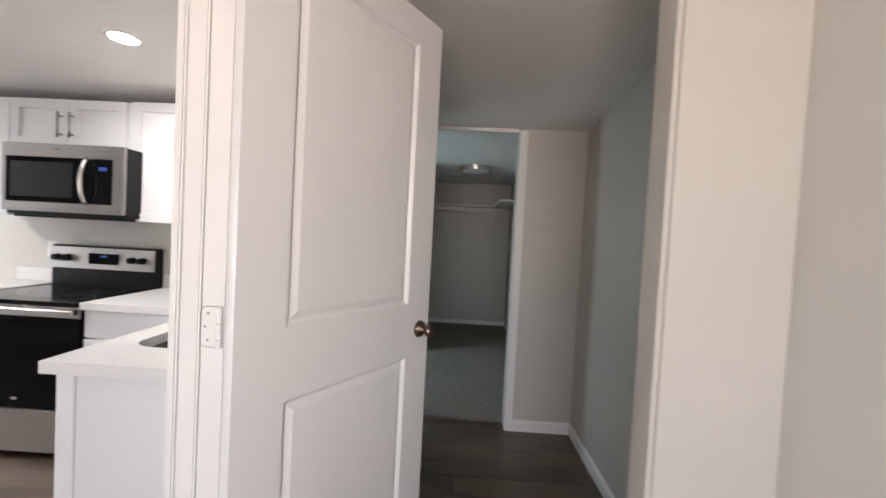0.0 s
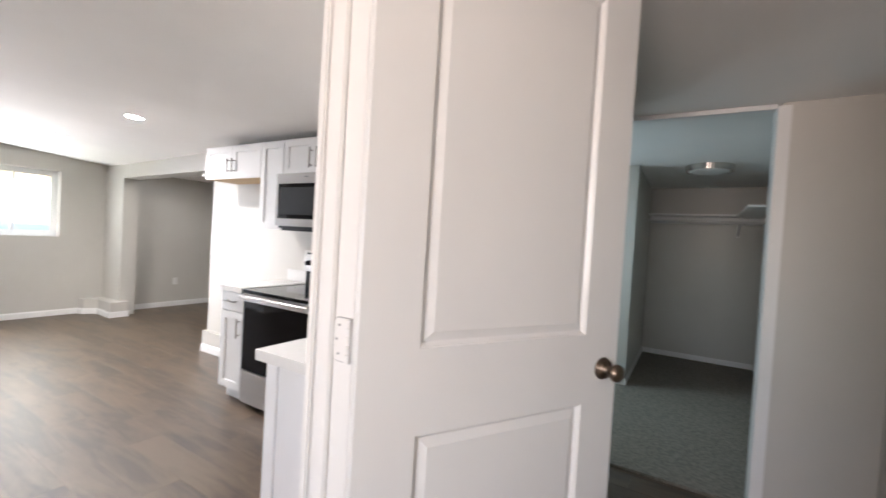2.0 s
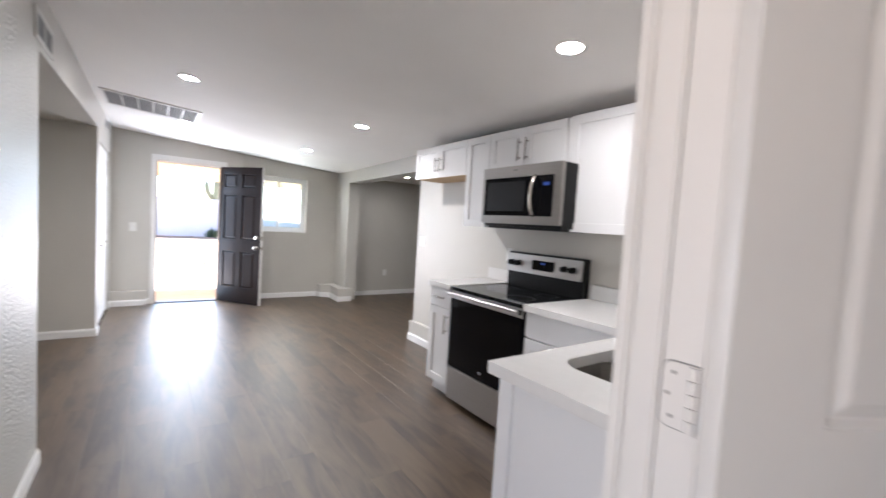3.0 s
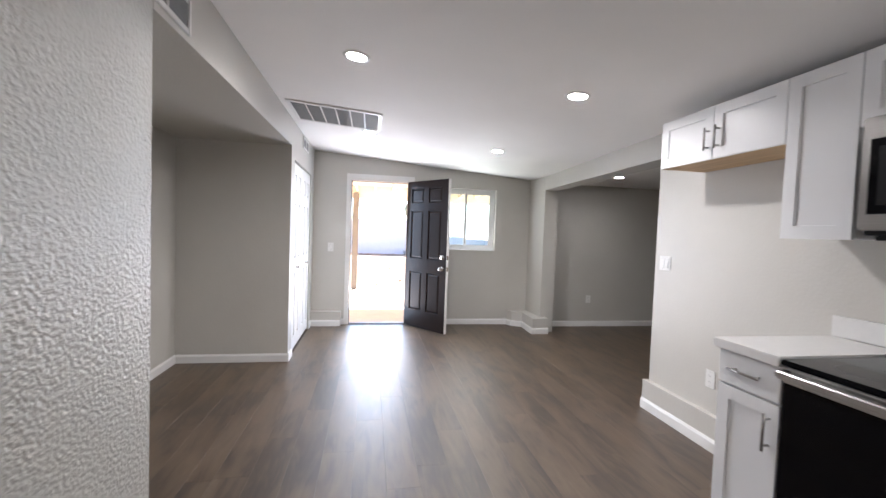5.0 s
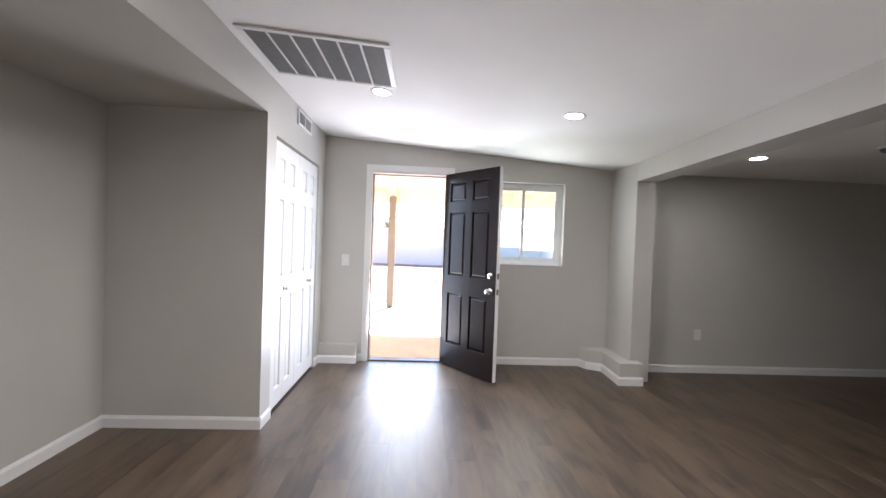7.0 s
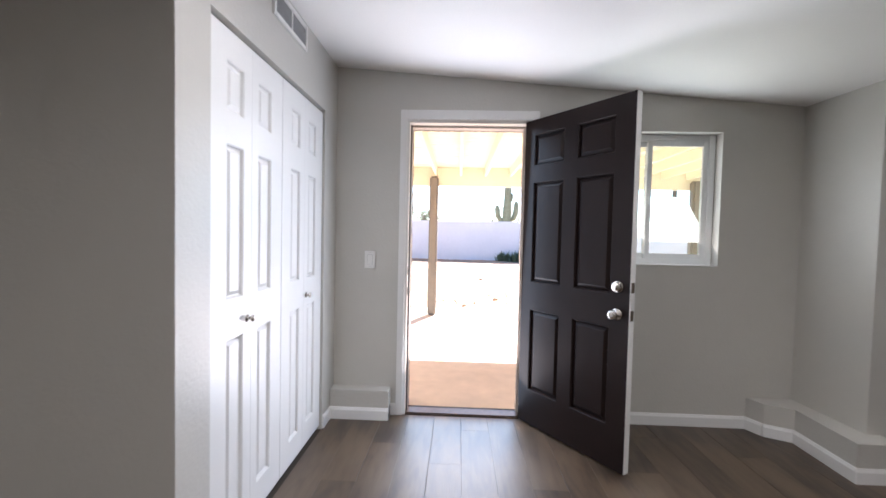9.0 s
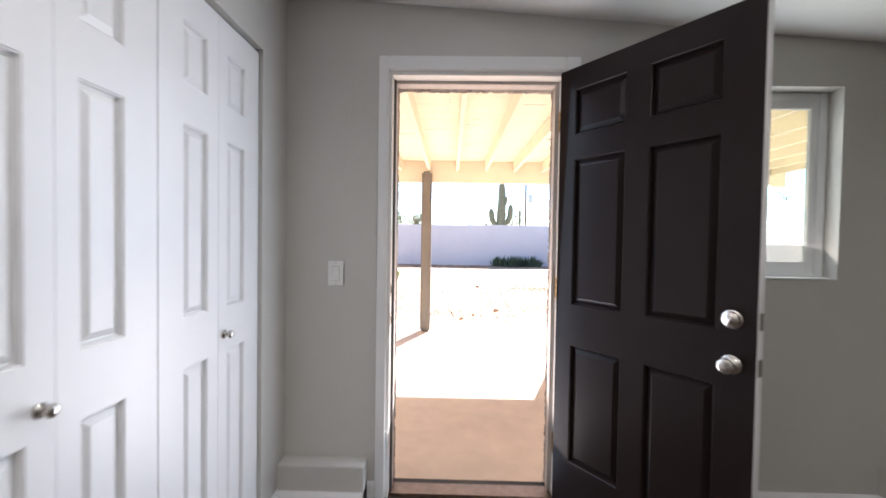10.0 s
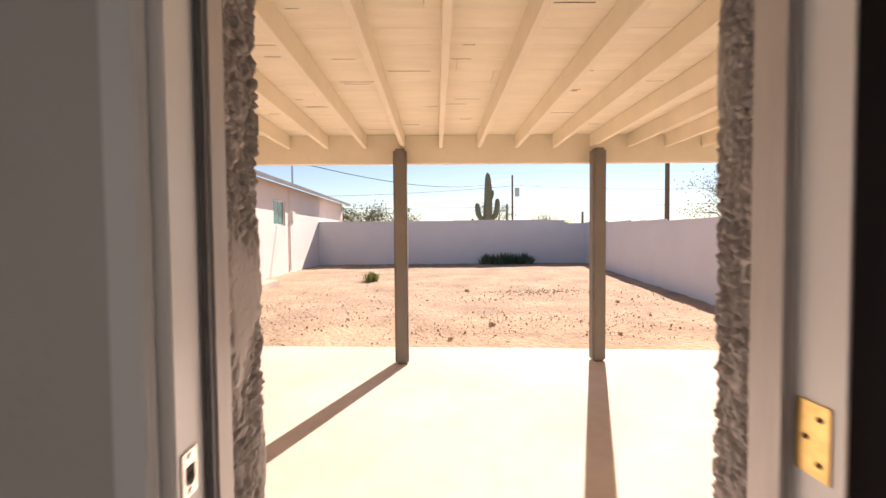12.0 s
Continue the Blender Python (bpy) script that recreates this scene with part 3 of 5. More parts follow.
for z, r, nm in ((0.858, 0.030, "door_knob"), (1.008, 0.030, "deadbolt")):
    bm = bmesh.new()
    cyl(bm, (0.735, -0.001, z), (0.735, -0.010, z), 0.034, 0.030, 24)
    if nm == "door_knob":
        knob_shape(bm, (0.735, -0.010, z), (0, -1, 0), 0.027, 0.052)
    else:
        cyl(bm, (0.735, -0.010, z), (0.735, -0.026, z), 0.027, 0.024, 24)
        box(bm, 0.731, 0.739, -0.030, -0.0255, z - 0.008, z + 0.008, 0.001)
    k = part(nm, bm, CHROME, leaf, "satin nickel " + nm.replace("_", " "), True)
    bm = bmesh.new()
    cyl(bm, (0.735, 0.045, z), (0.735, 0.054, z), 0.034, 0.030, 24)
    knob_shape(bm, (0.735, 0.054, z), (0, 1, 0), 0.027, 0.05)
    part(nm, bm, CHROME, leaf, "satin nickel " + nm.replace("_", " "), True)
    part("latch_plate", B(0.8055, 0.808, 0.008, 0.036, z - 0.028, z + 0.028, 0.001), BRONZE, leaf, "dark latch plate")
for z in (0.22, 0.99, 1.80):
    h = part("hinge", B(-7.592, -7.540, DOOR_Y1 - 0.0145, DOOR_Y1 - 0.0115, z, z + 0.10, 0.001), BRASS, door_1, "worn brass hinge with paint traces")
    for i in range(3):
        part("screw", cyl(bmesh.new(), (-7.555 - 0.020 * (i % 2), DOOR_Y1 - 0.014, z + 0.02 + 0.03 * i), (-7.555 - 0.020 * (i % 2), DOOR_Y1 - 0.0162, z + 0.02 + 0.03 * i), 0.004, n=10), SLOT, h)
    part("hinge_pin", cyl(bmesh.new(), (-7.514, DOOR_Y1 - 0.008, z), (-7.514, DOOR_Y1 - 0.008, z + 0.10), 0.006, n=12), BRASS, h)

# ---- sliding window beside the door ----
window_1 = tagged(new("window_1"), "white vinyl sliding window set deep in the wall", "window", kind="structure")
wx0, wx1 = -7.662, -7.597
F = 0.045
part("window_frame", B(wx0, wx1, WIN_Y0, WIN_Y0 + F, WIN_Z0, WIN_Z1, 0.004), VINYL, window_1)
part("window_frame", B(wx0, wx1, WIN_Y1 - F, WIN_Y1, WIN_Z0, WIN_Z1, 0.004), VINYL, window_1)
part("window_frame", B(wx0, wx1 - 0.001, WIN_Y0 + F, WIN_Y1 - F, WIN_Z0, WIN_Z0 + F, 0.004), VINYL, window_1)
part("window_frame", B(wx0, wx1 - 0.001, WIN_Y0 + F, WIN_Y1 - F, WIN_Z1 - F, WIN_Z1, 0.004), VINYL, window_1)
for y0, y1, dx in ((WIN_Y0 + F, 2.148, 0.0), (2.112, WIN_Y1 - F, 0.028)):
    s = part("sash", bmesh.new(), VINYL, window_1)
    bm = bmesh.new()
    xa, xb = wx0 + 0.006 + dx, wx0 + 0.032 + dx
    za, zb, w = WIN_Z0 + F, WIN_Z1 - F, 0.034
    box(bm, xa, xb, y0, y0 + w, za, zb, 0.003)
    box(bm, xa, xb, y1 - w, y1, za, zb, 0.003)
    box(bm, xa, xb, y0 + w, y1 - w, za, za + w, 0.003)
    box(bm, xa, xb, y0 + w, y1 - w, zb - w, zb, 0.003)
    bm.to_mesh(s.data)
    bm.free()
    g = part("pane", B((xa + xb) / 2 - 0.002, (xa + xb) / 2 + 0.002, y0 + w, y1 - w, za + w, zb - w), GLASS, s)
    g.visible_shadow = False
part("latch", B(wx1 - 0.005, wx1 + 0.010, 2.120, 2.138, 1.52, 1.60, 0.003), VINYL, window_1)
part("window_sill", B(wx1, EW + 0.006, WIN_Y0 + 0.002, WIN_Y1 - 0.002, WIN_Z0 + 0.001, WIN_Z0 + 0.008, 0.002), WHITE, window_1)

# windows of the two side rooms, behind which the daylight enters
for nm, (xa, xb, ya, yb, za, zb), axis in (("window_2", (-0.95, 0.45, -2.68, -2.63, 0.85, 2.15), "y"), ("window_3", (-1.70, -1.66, 3.6, 4.65, 0.8, 2.0), "x")):
    w = tagged(new(nm), "plain white framed window that lets in daylight", "window", kind="structure")
    if axis == "y":
        segs = ((xa, xa + 0.05, ya, yb, za, zb), (xb - 0.05, xb, ya, yb, za, zb), (xa + 0.05, xb - 0.05, ya, yb, za, za + 0.05), (xa + 0.05, xb - 0.05, ya, yb, zb - 0.05, zb))
    else:
        segs = ((xa, xb, ya, ya + 0.05, za, zb), (xa, xb, yb - 0.05, yb, za, zb), (xa, xb, ya + 0.05, yb - 0.05, za, za + 0.05), (xa, xb, ya + 0.05, yb - 0.05, zb - 0.05, zb))
    for q in segs:
        part("window_frame", B(*q, 0.003), VINYL, w)

# ---- hall door ----
door_2 = tagged(new("door_2"), "white two-panel interior door standing half open", "door", kind="structure")
for q in ((-0.687, -0.6135, 1.030, 1.045, 0, 2.34), (-0.686, -0.673, 1.0455, 1.16, 0, 2.34)):
    part("casing", B(*q, 0.004), WHITE, door_2)
part("casing_bead", B(-0.683, -0.659, 1.020, 1.0305, 0, 2.33, 0.007), WHITE, door_2)
part("jamb", B(-0.613, -0.554, 1.038, 1.16, 0, 2.27, 0.003), WHITE, door_2)
part("door_stop", B(-0.555, -0.543, 1.085, 1.115, 0, 2.24, 0.003), WHITE, door_2)
part("head_jamb", B(-0.554, 0.459, 1.045, 1.16, 2.24, 2.27, 0.003), WHITE, door_2)
ang = math.atan2(1.565 - 1.135, -0.205 + 0.46)
HALL = Matrix.Translation((-0.522, 1.016, 0.012)) @ Matrix.Rotation(ang, 4, "Z")
leaf2 = part("door_leaf", panel_leaf(0.802, 2.18, 0.035, [(0.144, 0.665, 0.22, 0.928), (0.144, 0.665, 1.127, 2.072)], 0.010, 0.009, 0.030), WHITE, door_2, "white moulded two-panel door leaf")
leaf2.matrix_world = HALL
for s, y in ((-1, 0.0), (1, 0.035)):
    bm = bmesh.new()
    cyl(bm, (0.745, y, 1.024), (0.745, y + s * 0.009, 1.024), 0.033, 0.029, 24)
    knob_shape(bm, (0.745, y + s * 0.009, 1.024), (0, s, 0), 0.026, 0.055)
    part("door_knob", bm, BRONZE, leaf2, "aged bronze door knob", True)
part("latch_plate", B(0.8015, 0.804, 0.006, 0.029, 0.995, 1.052, 0.001), BRONZE, leaf2)
for z in (0.262, 1.106, 1.95):
    h = part("hinge", B(-0.5545, -0.5525, 1.042, 1.075, z, z + 0.095, 0.0008), WHITE, door_2, "painted-over white hinge")
    for nm, grow, y, material in (("paint_gap", 0.0022, 1.0362, VENTGREY), ("hinge_leaf", 0.0, 1.0345, WHITE)):
        outline = [(-0.560, z - grow), (-0.560, z + 0.095 + grow)]
        for cx, cz, a0 in ((-0.597, z + 0.082, 90), (-0.597, z + 0.013, 180)):
            r = 0.013 + grow
            outline += [(cx + r * math.cos(radians(a0 + 15 * i)), cz + r * math.sin(radians(a0 + 15 * i))) for i in range(7)]
        bm = bmesh.new()
        front = [bm.verts.new((x, y, q)) for x, q in outline]
        back = [bm.verts.new((x, 1.0385, q)) for x, q in outline]
        bm.faces.new(front)
        bm.faces.new(back[::-1])
        for i in range(len(outline)):
            k = (i + 1) % len(outline)
            bm.faces.new((front[i], back[i], back[k], front[k]))
        part(nm, bm, material, h)
    for dx, dz in ((-0.594, 0.016), (-0.601, 0.048), (-0.594, 0.080)):
        part("screw", cyl(bmesh.new(), (dx, 1.0346, z + dz), (dx, 1.0336, z + dz), 0.003, n=10), VENTGREY, h)
    for i in range(5):
        part("knuckle", cyl(bmesh.new(), (-0.566, 1.033, z + 0.019 * i + 0.0008), (-0.566, 1.033, z + 0.019 * i + 0.0182), 0.0068, n=12), WHITE, h)

# trim of the opening to the closet room
trim = tagged(new("trim"), "white trim round the opening to the closet room", "trim", kind="structure")
part("side_trim", B(0.400, 0.456, 3.070, 3.085, 0, 2.175, 0.004), WHITE, trim)
part("side_trim", B(0.400, 0.4195, 3.085, 3.215, 0, 2.175, 0.003), WHITE, trim)
part("track", B(-0.47, 0.400, 3.090, 3.125, 2.165, 2.192, 0.003), WHITE, trim)

# ---- closet bifold doors ----
bif = [-6.065, -6.365, -6.665, -6.965, -7.265]
for i in range(4):
    if i % 2 == 0:
        door = tagged(new("bifold_door"), "white six-panel bifold closet door, closed", "closet door", "closet doors")
        door.location = (bif[i + 2], LW - 0.046, 0.022)
    pa, pb = (0.108, 0.234) if i % 2 == 0 else (0.056, 0.182)
    lf = part("leaf", panel_leaf(0.2965, 2.015, 0.03, [(pa, pb, 0.13, 0.835), (pa, pb, 0.99, 1.590), (pa, pb, 1.713, 1.903)], 0.005, 0.014, 0.028), WHITE, door)
    # leaf axes: front face looks into the room
    lf.matrix_local = Matrix.Translation((0.298 if i % 2 == 0 else 0.0, 0.03, 0)) @ Matrix.Translation((0.2965, 0.0, 0)) @ Matrix.Rotation(math.pi, 4, "Z")
    if i in (0, 3):
        bm = bmesh.new()
        knob_shape(bm, (0.262 if i == 0 else 0.034, -0.002, 0.893), (0, -1, 0), 0.015, 0.032)
        kb = part("knob", bm, CHROME, lf, "small satin nickel knob", True)
part_track = tagged(part("closet_track", B(-7.27, -6.05, LW - 0.10, LW - 0.045, 2.044, 2.054, 0.002), BLACK), "thin dark track above the bifold doors", "track", kind="structure")

# ---- kitchen ----
UF = 2.658  # front of the upper cabinet boxes


def bar_pull(parent, x, y, z, length, way, out=(0, -1, 0)):
    """A steel bar pull; way is x, y or z."""
    d = {"x": Vector((1, 0, 0)), "y": Vector((0, 1, 0)), "z": Vector((0, 0, 1))}[way]
    out = Vector(out)
    c = Vector((x, y, z)) + out * 0.032
    bm = bmesh.new()
    cyl(bm, c - d * length / 2, c + d * length / 2, 0.0058, n=12)
    for s in (-0.36, 0.36):
        cyl(bm, c + d * length * s, c + d * length * s - out * 0.032, 0.0045, n=10)
    return part("handle", bm, HANDLE, parent, "brushed nickel bar handle", True)


def shaker(name, w, h, parent, m, rail=0.058, t=0.019):
    """A shaker front in its own axes: x across, front at y = 0, z up, placed by m."""
    bm = panel_leaf(w, h, t, [(rail, w - rail, rail, h - rail)], 0.002, 0.009)
    ob = part(name, bm, CABINET, parent)
    ob.matrix_local = m
    return ob


def slab_front(name, w, h, parent, m, t=0.019):
    ob = part(name, B(0, w, 0, t, 0, h, 0.0025), CABINET, parent)
    ob.matrix_local = m
    return ob


def upper(x0, x1, z0, z1, doors, label, pulls, raw=False):
    c = empty("wall_cabinet", label, "cabinet", "kitchen wall cabinets")
    part("body", B(x0 + 0.001, x1 - 0.001, UF, KW - 0.002, z0 + 0.004, z1, 0.001, 1), CABINET, c)
    if raw:
        part("underside", B(x0 + 0.004, x1 - 0.004, UF + 0.003, KW - 0.004, z0 - 0.001, z0 + 0.0045), RAWWOOD, c, "raw plywood underside")
    w = (x1 - x0) / doors
    for i in range(doors):
        d = shaker("door", w - 0.004, z1 - z0, c, Matrix.Translation((x0 + i * w + 0.002, UF - 0.020, z0)))
        px, pz, ln = pulls[i]
        bar_pull(d, px, 0, pz, ln, "z")
    return c


upper(-4.044, -3.192, 1.832, 2.132, 2, "white shaker wall cabinet with two short doors and raw underside", [(0.393, 0.115, 0.13), (0.040, 0.115, 0.13)], True)
upper(-3.190, -2.892, 1.385, 2.132, 1, "narrow tall white shaker wall cabinet", [(0.030, -0.5, 0.01)])
upper(-2.890, -2.130, 1.832, 2.132, 2, "white shaker wall cabinet above the microwave", [(0.340, 0.135, 0.16), (0.036, 0.135, 0.16)])
upper(-2.098, -1.510, 1.385, 2.136, 1, "tall white shaker wall cabinet beside the microwave", [(0.030, 0.115, 0.13)])
upper(-1.508, -0.675, 1.385, 2.136, 2, "wide tall white shaker wall cabinet in the corner", [(0.030, 0.115, 0.15), (0.030, 0.115, 0.15)])
tagged(part("filler_strip", B(-2.129, -2.099, UF - 0.004, KW - 0.002, 1.385, 2.132, 0.001), CABINET), "white filler strip between the wall cabinets", "trim", kind="structure")

# microwave over the range
mw = empty("microwave", "stainless over-the-range microwave with a black glass door", "microwave")
MX0, MX1, MY, MZ0, MZ1 = -2.778, -2.022, 2.492, 1.412, 1.826
part("body", B(MX0 + 0.004, MX1 - 0.004, MY + 0.03, KW - 0.004, MZ0 - 0.012, MZ1 - 0.002, 0.004), BLACK, mw)
dr = part("door", B(MX0, MX1, MY, MY + 0.032, MZ0 + 0.006, MZ1, 0.006), DARK_STEEL, mw, "brushed stainless door frame")
part("window", B(MX0 + 0.030, -2.085, MY - 0.002, MY + 0.004, MZ0 + 0.062, MZ1 - 0.080, 0.002), BLACK_GLASS, dr, "black glass window")
part("inner_window", B(MX0 + 0.060, -2.330, MY - 0.0030, MY - 0.0015, MZ0 + 0.095, MZ1 - 0.110, 0.0005), BLACK, dr, "dark mesh window field")
part("display", B(-2.170, -2.120, MY - 0.0035, MY - 0.0015, 1.676, 1.698), DISPLAY, dr, "small blue lit display")
bm = bmesh.new()
pts = [(-2.238, MY - 0.004 - 0.045 * math.sin(math.pi * i / 12) ** 0.6, 1.475 + 0.27 * i / 12) for i in range(13)]
tube(bm, pts, 0.0125, 12)
part("handle", bm, CHROME, dr, "curved steel handle", True)
part("vent", B(MX0 + 0.03, MX1 - 0.03, MY + 0.045, MY + 0.30, MZ0 - 0.030, MZ0 - 0.011, 0.004), BLACK, mw, "black vent on the underside")
part("badge", B(-2.455, -2.415, MY - 0.001, MY + 0.001, 1.792, 1.798), GRILLE, dr)

# range
rg = empty("range", "stainless freestanding electric range with a black glass cooktop", "range")
RX0, RX1, RF = -2.860, -2.098, 2.315
part("body", B(RX0 + 0.003, RX1 - 0.003, RF + 0.03, KW - 0.02, 0.04, 0.895, 0.003), BLACK, rg)
part("cooktop", B(RX0, RX1, RF - 0.015, KW - 0.085, 0.893, 0.915, 0.005), BLACK_GLASS, rg, "black ceramic glass cooktop")
for bx, by, r in ((-2.68, 2.47, 0.095), (-2.29, 2.47, 0.105), (-2.68, 2.74, 0.075), (-2.29, 2.74, 0.080)):
    bm = bmesh.new()
    bmesh.ops.create_circle(bm, segments=40, radius=r, matrix=Matrix.Translation((bx, by, 0.9154)))
    ed = list(bm.edges)
    res = bmesh.ops.extrude_edge_only(bm, edges=ed)
    for v in [g for g in res["geom"] if isinstance(g, bmesh.types.BMVert)]:
        v.co = Vector((bx, by, 0.9154)) + (v.co - Vector((bx, by, 0.9154))) * 0.975
    part("burner_ring", bm, GRILLE, rg, "thin grey burner ring")
ov = part("oven_door", B(RX0 + 0.002, RX1 - 0.002, RF, RF + 0.034, 0.298, 0.880, 0.005), BLACK_GLASS, rg, "black glass oven door")
part("door_trim", B(RX0 + 0.002, RX1 - 0.002, RF - 0.003, RF + 0.012, 0.822, 0.886, 0.004), STEEL, ov, "stainless trim behind the handle")
bm = bmesh.new()
box(bm, RX0 + 0.004, RX1 - 0.004, RF - 0.050, RF - 0.028, 0.845, 0.880, 0.009, 3)
part("handle", bm, STEEL, ov, "wide flat stainless handle")
for xq in (RX0 + 0.012, RX1 - 0.034):
    part("handle_bracket", B(xq, xq + 0.022, RF - 0.030, RF + 0.0, 0.848, 0.877, 0.003), BLACK, ov)
part("drawer", B(RX0 + 0.002, RX1 - 0.002, RF + 0.001, RF + 0.034, 0.045, 0.290, 0.005), STEEL, rg, "stainless storage drawer front")
bm = bmesh.new()
bmesh.ops.create_uvsphere(bm, u_segments=20, v_segments=8, radius=0.018, matrix=Matrix.Translation((-2.475, RF - 0.0005, 0.352)) @ Matrix.Diagonal((1, 0.06, 0.55, 1)))
part("badge", bm, STEEL, ov, "small oval badge", True)
for xq in (RX0 + 0.03, RX1 - 0.07):
    part("foot", B(xq, xq + 0.04, RF + 0.08, RF + 0.12, 0.0, 0.045), BLACK, rg)
bg = part("backguard", B(RX0 + 0.004, RX1 - 0.004, KW - 0.085, KW - 0.012, 0.893, 1.198, 0.006), BLACK, rg, "black backguard")
bm = bmesh.new()
prism(bm, [(RX0 + 0.010, KW - 0.112), (RX1 - 0.010, KW - 0.112), (RX1 - 0.010, KW - 0.084), (RX0 + 0.010, KW - 0.084)], 1.040, 1.185)
for v in bm.verts:
    if v.co.z > 1.1 and v.co.y < KW - 0.1:
        v.co.y += 0.020
part("control_panel", bm, STEEL, bg, "stainless control panel")
part("display_window", B(-2.565, -2.355, KW - 0.113, KW - 0.100, 1.075, 1.150, 0.002), BLACK_GLASS, bg)
part("display", B(-2.475, -2.435, KW - 0.1145, KW - 0.1125, 1.122, 1.136), DISPLAY, bg, "small blue lit clock")
for xq in (-2.790, -2.715, -2.255, -2.180):
    bm = bmesh.new()
    cyl(bm, (xq, KW - 0.098, 1.112), (xq, KW - 0.140, 1.112), 0.024, 0.020, 20)
    box(bm, xq - 0.004, xq + 0.004, KW - 0.146, KW - 0.138, 1.092, 1.132, 0.001)
    part("knob", bm, BLACK, bg, "black round knob")

# base cabinets
BF = 2.345
c = empty("base_cabinet", "narrow white shaker base cabinet with one drawer", "cabinet", "kitchen base cabinets")
part("body", B(-3.165, -2.868, BF, KW - 0.045, 0.10, 0.878, 0.001, 1), CABINET, c)
part("toe_kick", B(-3.165, -2.868, BF + 0.06, KW - 0.05, 0.0, 0.10), CABINET, c)
d = slab_front("drawer", 0.289, 0.145, c, Matrix.Translation((-3.161, BF - 0.020, 0.728)))
bar_pull(d, 0.145, 0, 0.075, 0.15, "x")
d = shaker("door", 0.289, 0.610, c, Matrix.Translation((-3.161, BF - 0.020, 0.108)))
bar_pull(d, 0.255, 0, 0.495, 0.15, "z")
c = empty("base_cabinet", "white shaker base cabinet with a wide drawer", "cabinet", "kitchen base cabinets")
part("body", B(-2.088, -1.345, BF, KW - 0.045, 0.10, 0.878, 0.001, 1), CABINET, c)
part("toe_kick", B(-2.088, -1.345, BF + 0.06, KW - 0.05, 0.0, 0.10), CABINET, c)
slab_front("drawer", 0.735, 0.150, c, Matrix.Translation((-2.084, BF - 0.020, 0.722)))
d = shaker("door", 0.450, 0.600, c, Matrix.Translation((-2.084, BF - 0.020, 0.110)))
bar_pull(d, 0.405, 0, 0.515, 0.13, "z")
d = shaker("door", 0.281, 0.600, c, Matrix.Translation((-1.630, BF - 0.020, 0.110)))
c = empty("peninsula_cabinet", "white sink base cabinet with a plain end panel", "cabinet", "kitchen base cabinets")
part("body", B(-1.305, -0.692, 1.412, 1.412 + 0.02, 0.0, 0.878, 0.001, 1), CABINET, c, "plain white end panel")
part("corner_stile", B(-1.325, -1.262, 1.400, 1.413, 0.09, 0.878, 0.002), CABINET, c)
part("front_frame", B(-1.305, -1.285, 1.432, 2.34, 0.10, 0.878), CABINET, c)
part("toe_kick", B(-1.24, -1.22, 1.432, 2.34, 0.0, 0.10), CABINET, c)
part("floor_panel", B(-1.285, -0.692, 1.432, 2.90, 0.10, 0.118), CABINET, c)
turn = Matrix.Rotation(-math.pi / 2, 4, "Z")
for y1, w in ((1.880, 0.440), (2.325, 0.440)):
    d = shaker("door", w, 0.600, c, Matrix.Translation((-1.325, y1, 0.110)) @ turn)
    bar_pull(d, 0.40 if w and y1 < 2 else 0.04, 0, 0.515, 0.13, "z")
slab_front("false_front", 0.885, 0.150, c, Matrix.Translation((-1.325, 2.325, 0.722)) @ turn)


def rounded(x0, x1, y0, y1, r, n=7):
    out = []
    for cx, cy, a in ((x1 - r, y1 - r, 0), (x0 + r, y1 - r, 90), (x0 + r, y0 + r, 180), (x1 - r, y0 + r, 270)):
        out += [(cx + r * math.cos(radians(a + 90 * i / n)), cy + r * math.sin(radians(a + 90 * i / n))) for i in range(n + 1)]
    return out


def slab_with_holes(outer, holes, z0, z1):
    bm = bmesh.new()
    es = []
    for loop in (outer, *holes):
        vs = [bm.verts.new((x, y, z0)) for x, y in loop]
        es += [bm.edges.new((vs[i], vs[(i + 1) % len(vs)])) for i in range(len(vs))]
    bmesh.ops.triangle_fill(bm, use_beauty=True, edges=es)
    r = bmesh.ops.extrude_face_region(bm, geom=list(bm.faces))
    for v in [g for g in r["geom"] if isinstance(g, bmesh.types.BMVert)]:
        v.co.z = z1
    return bm


SX0, SX1, SY0, SY1 = -1.245, -0.800, 1.590, 2.330
outer = [(-1.357, 1.372), (-0.690, 1.372), (-0.690, KW - 0.003), (-2.090, KW - 0.003), (-2.090, 2.300), (-1.357, 2.300)]
ct = tagged(part("countertop", slab_with_holes(outer, [rounded(SX0, SX1, SY0, SY1, 0.10)], 0.880, 0.921), QUARTZ), "white quartz worktop with an undermount sink cut-out", "countertop")
tagged(part("countertop", B(-3.175, -2.866, 2.300, KW - 0.003, 0.880, 0.921, 0.003), QUARTZ), "short white quartz worktop beside the range", "countertop")
tagged(part("backsplash", B(-2.090, -0.690, KW - 0.024, KW - 0.002, 0.9225, 1.022, 0.003), QUARTZ), "low white quartz upstand behind the worktop", "backsplash")
tagged(part("backsplash", B(-3.175, -2.866, KW - 0.024, KW - 0.002, 0.9225, 1.022, 0.003), QUARTZ), "low white quartz upstand behind the worktop", "backsplash")

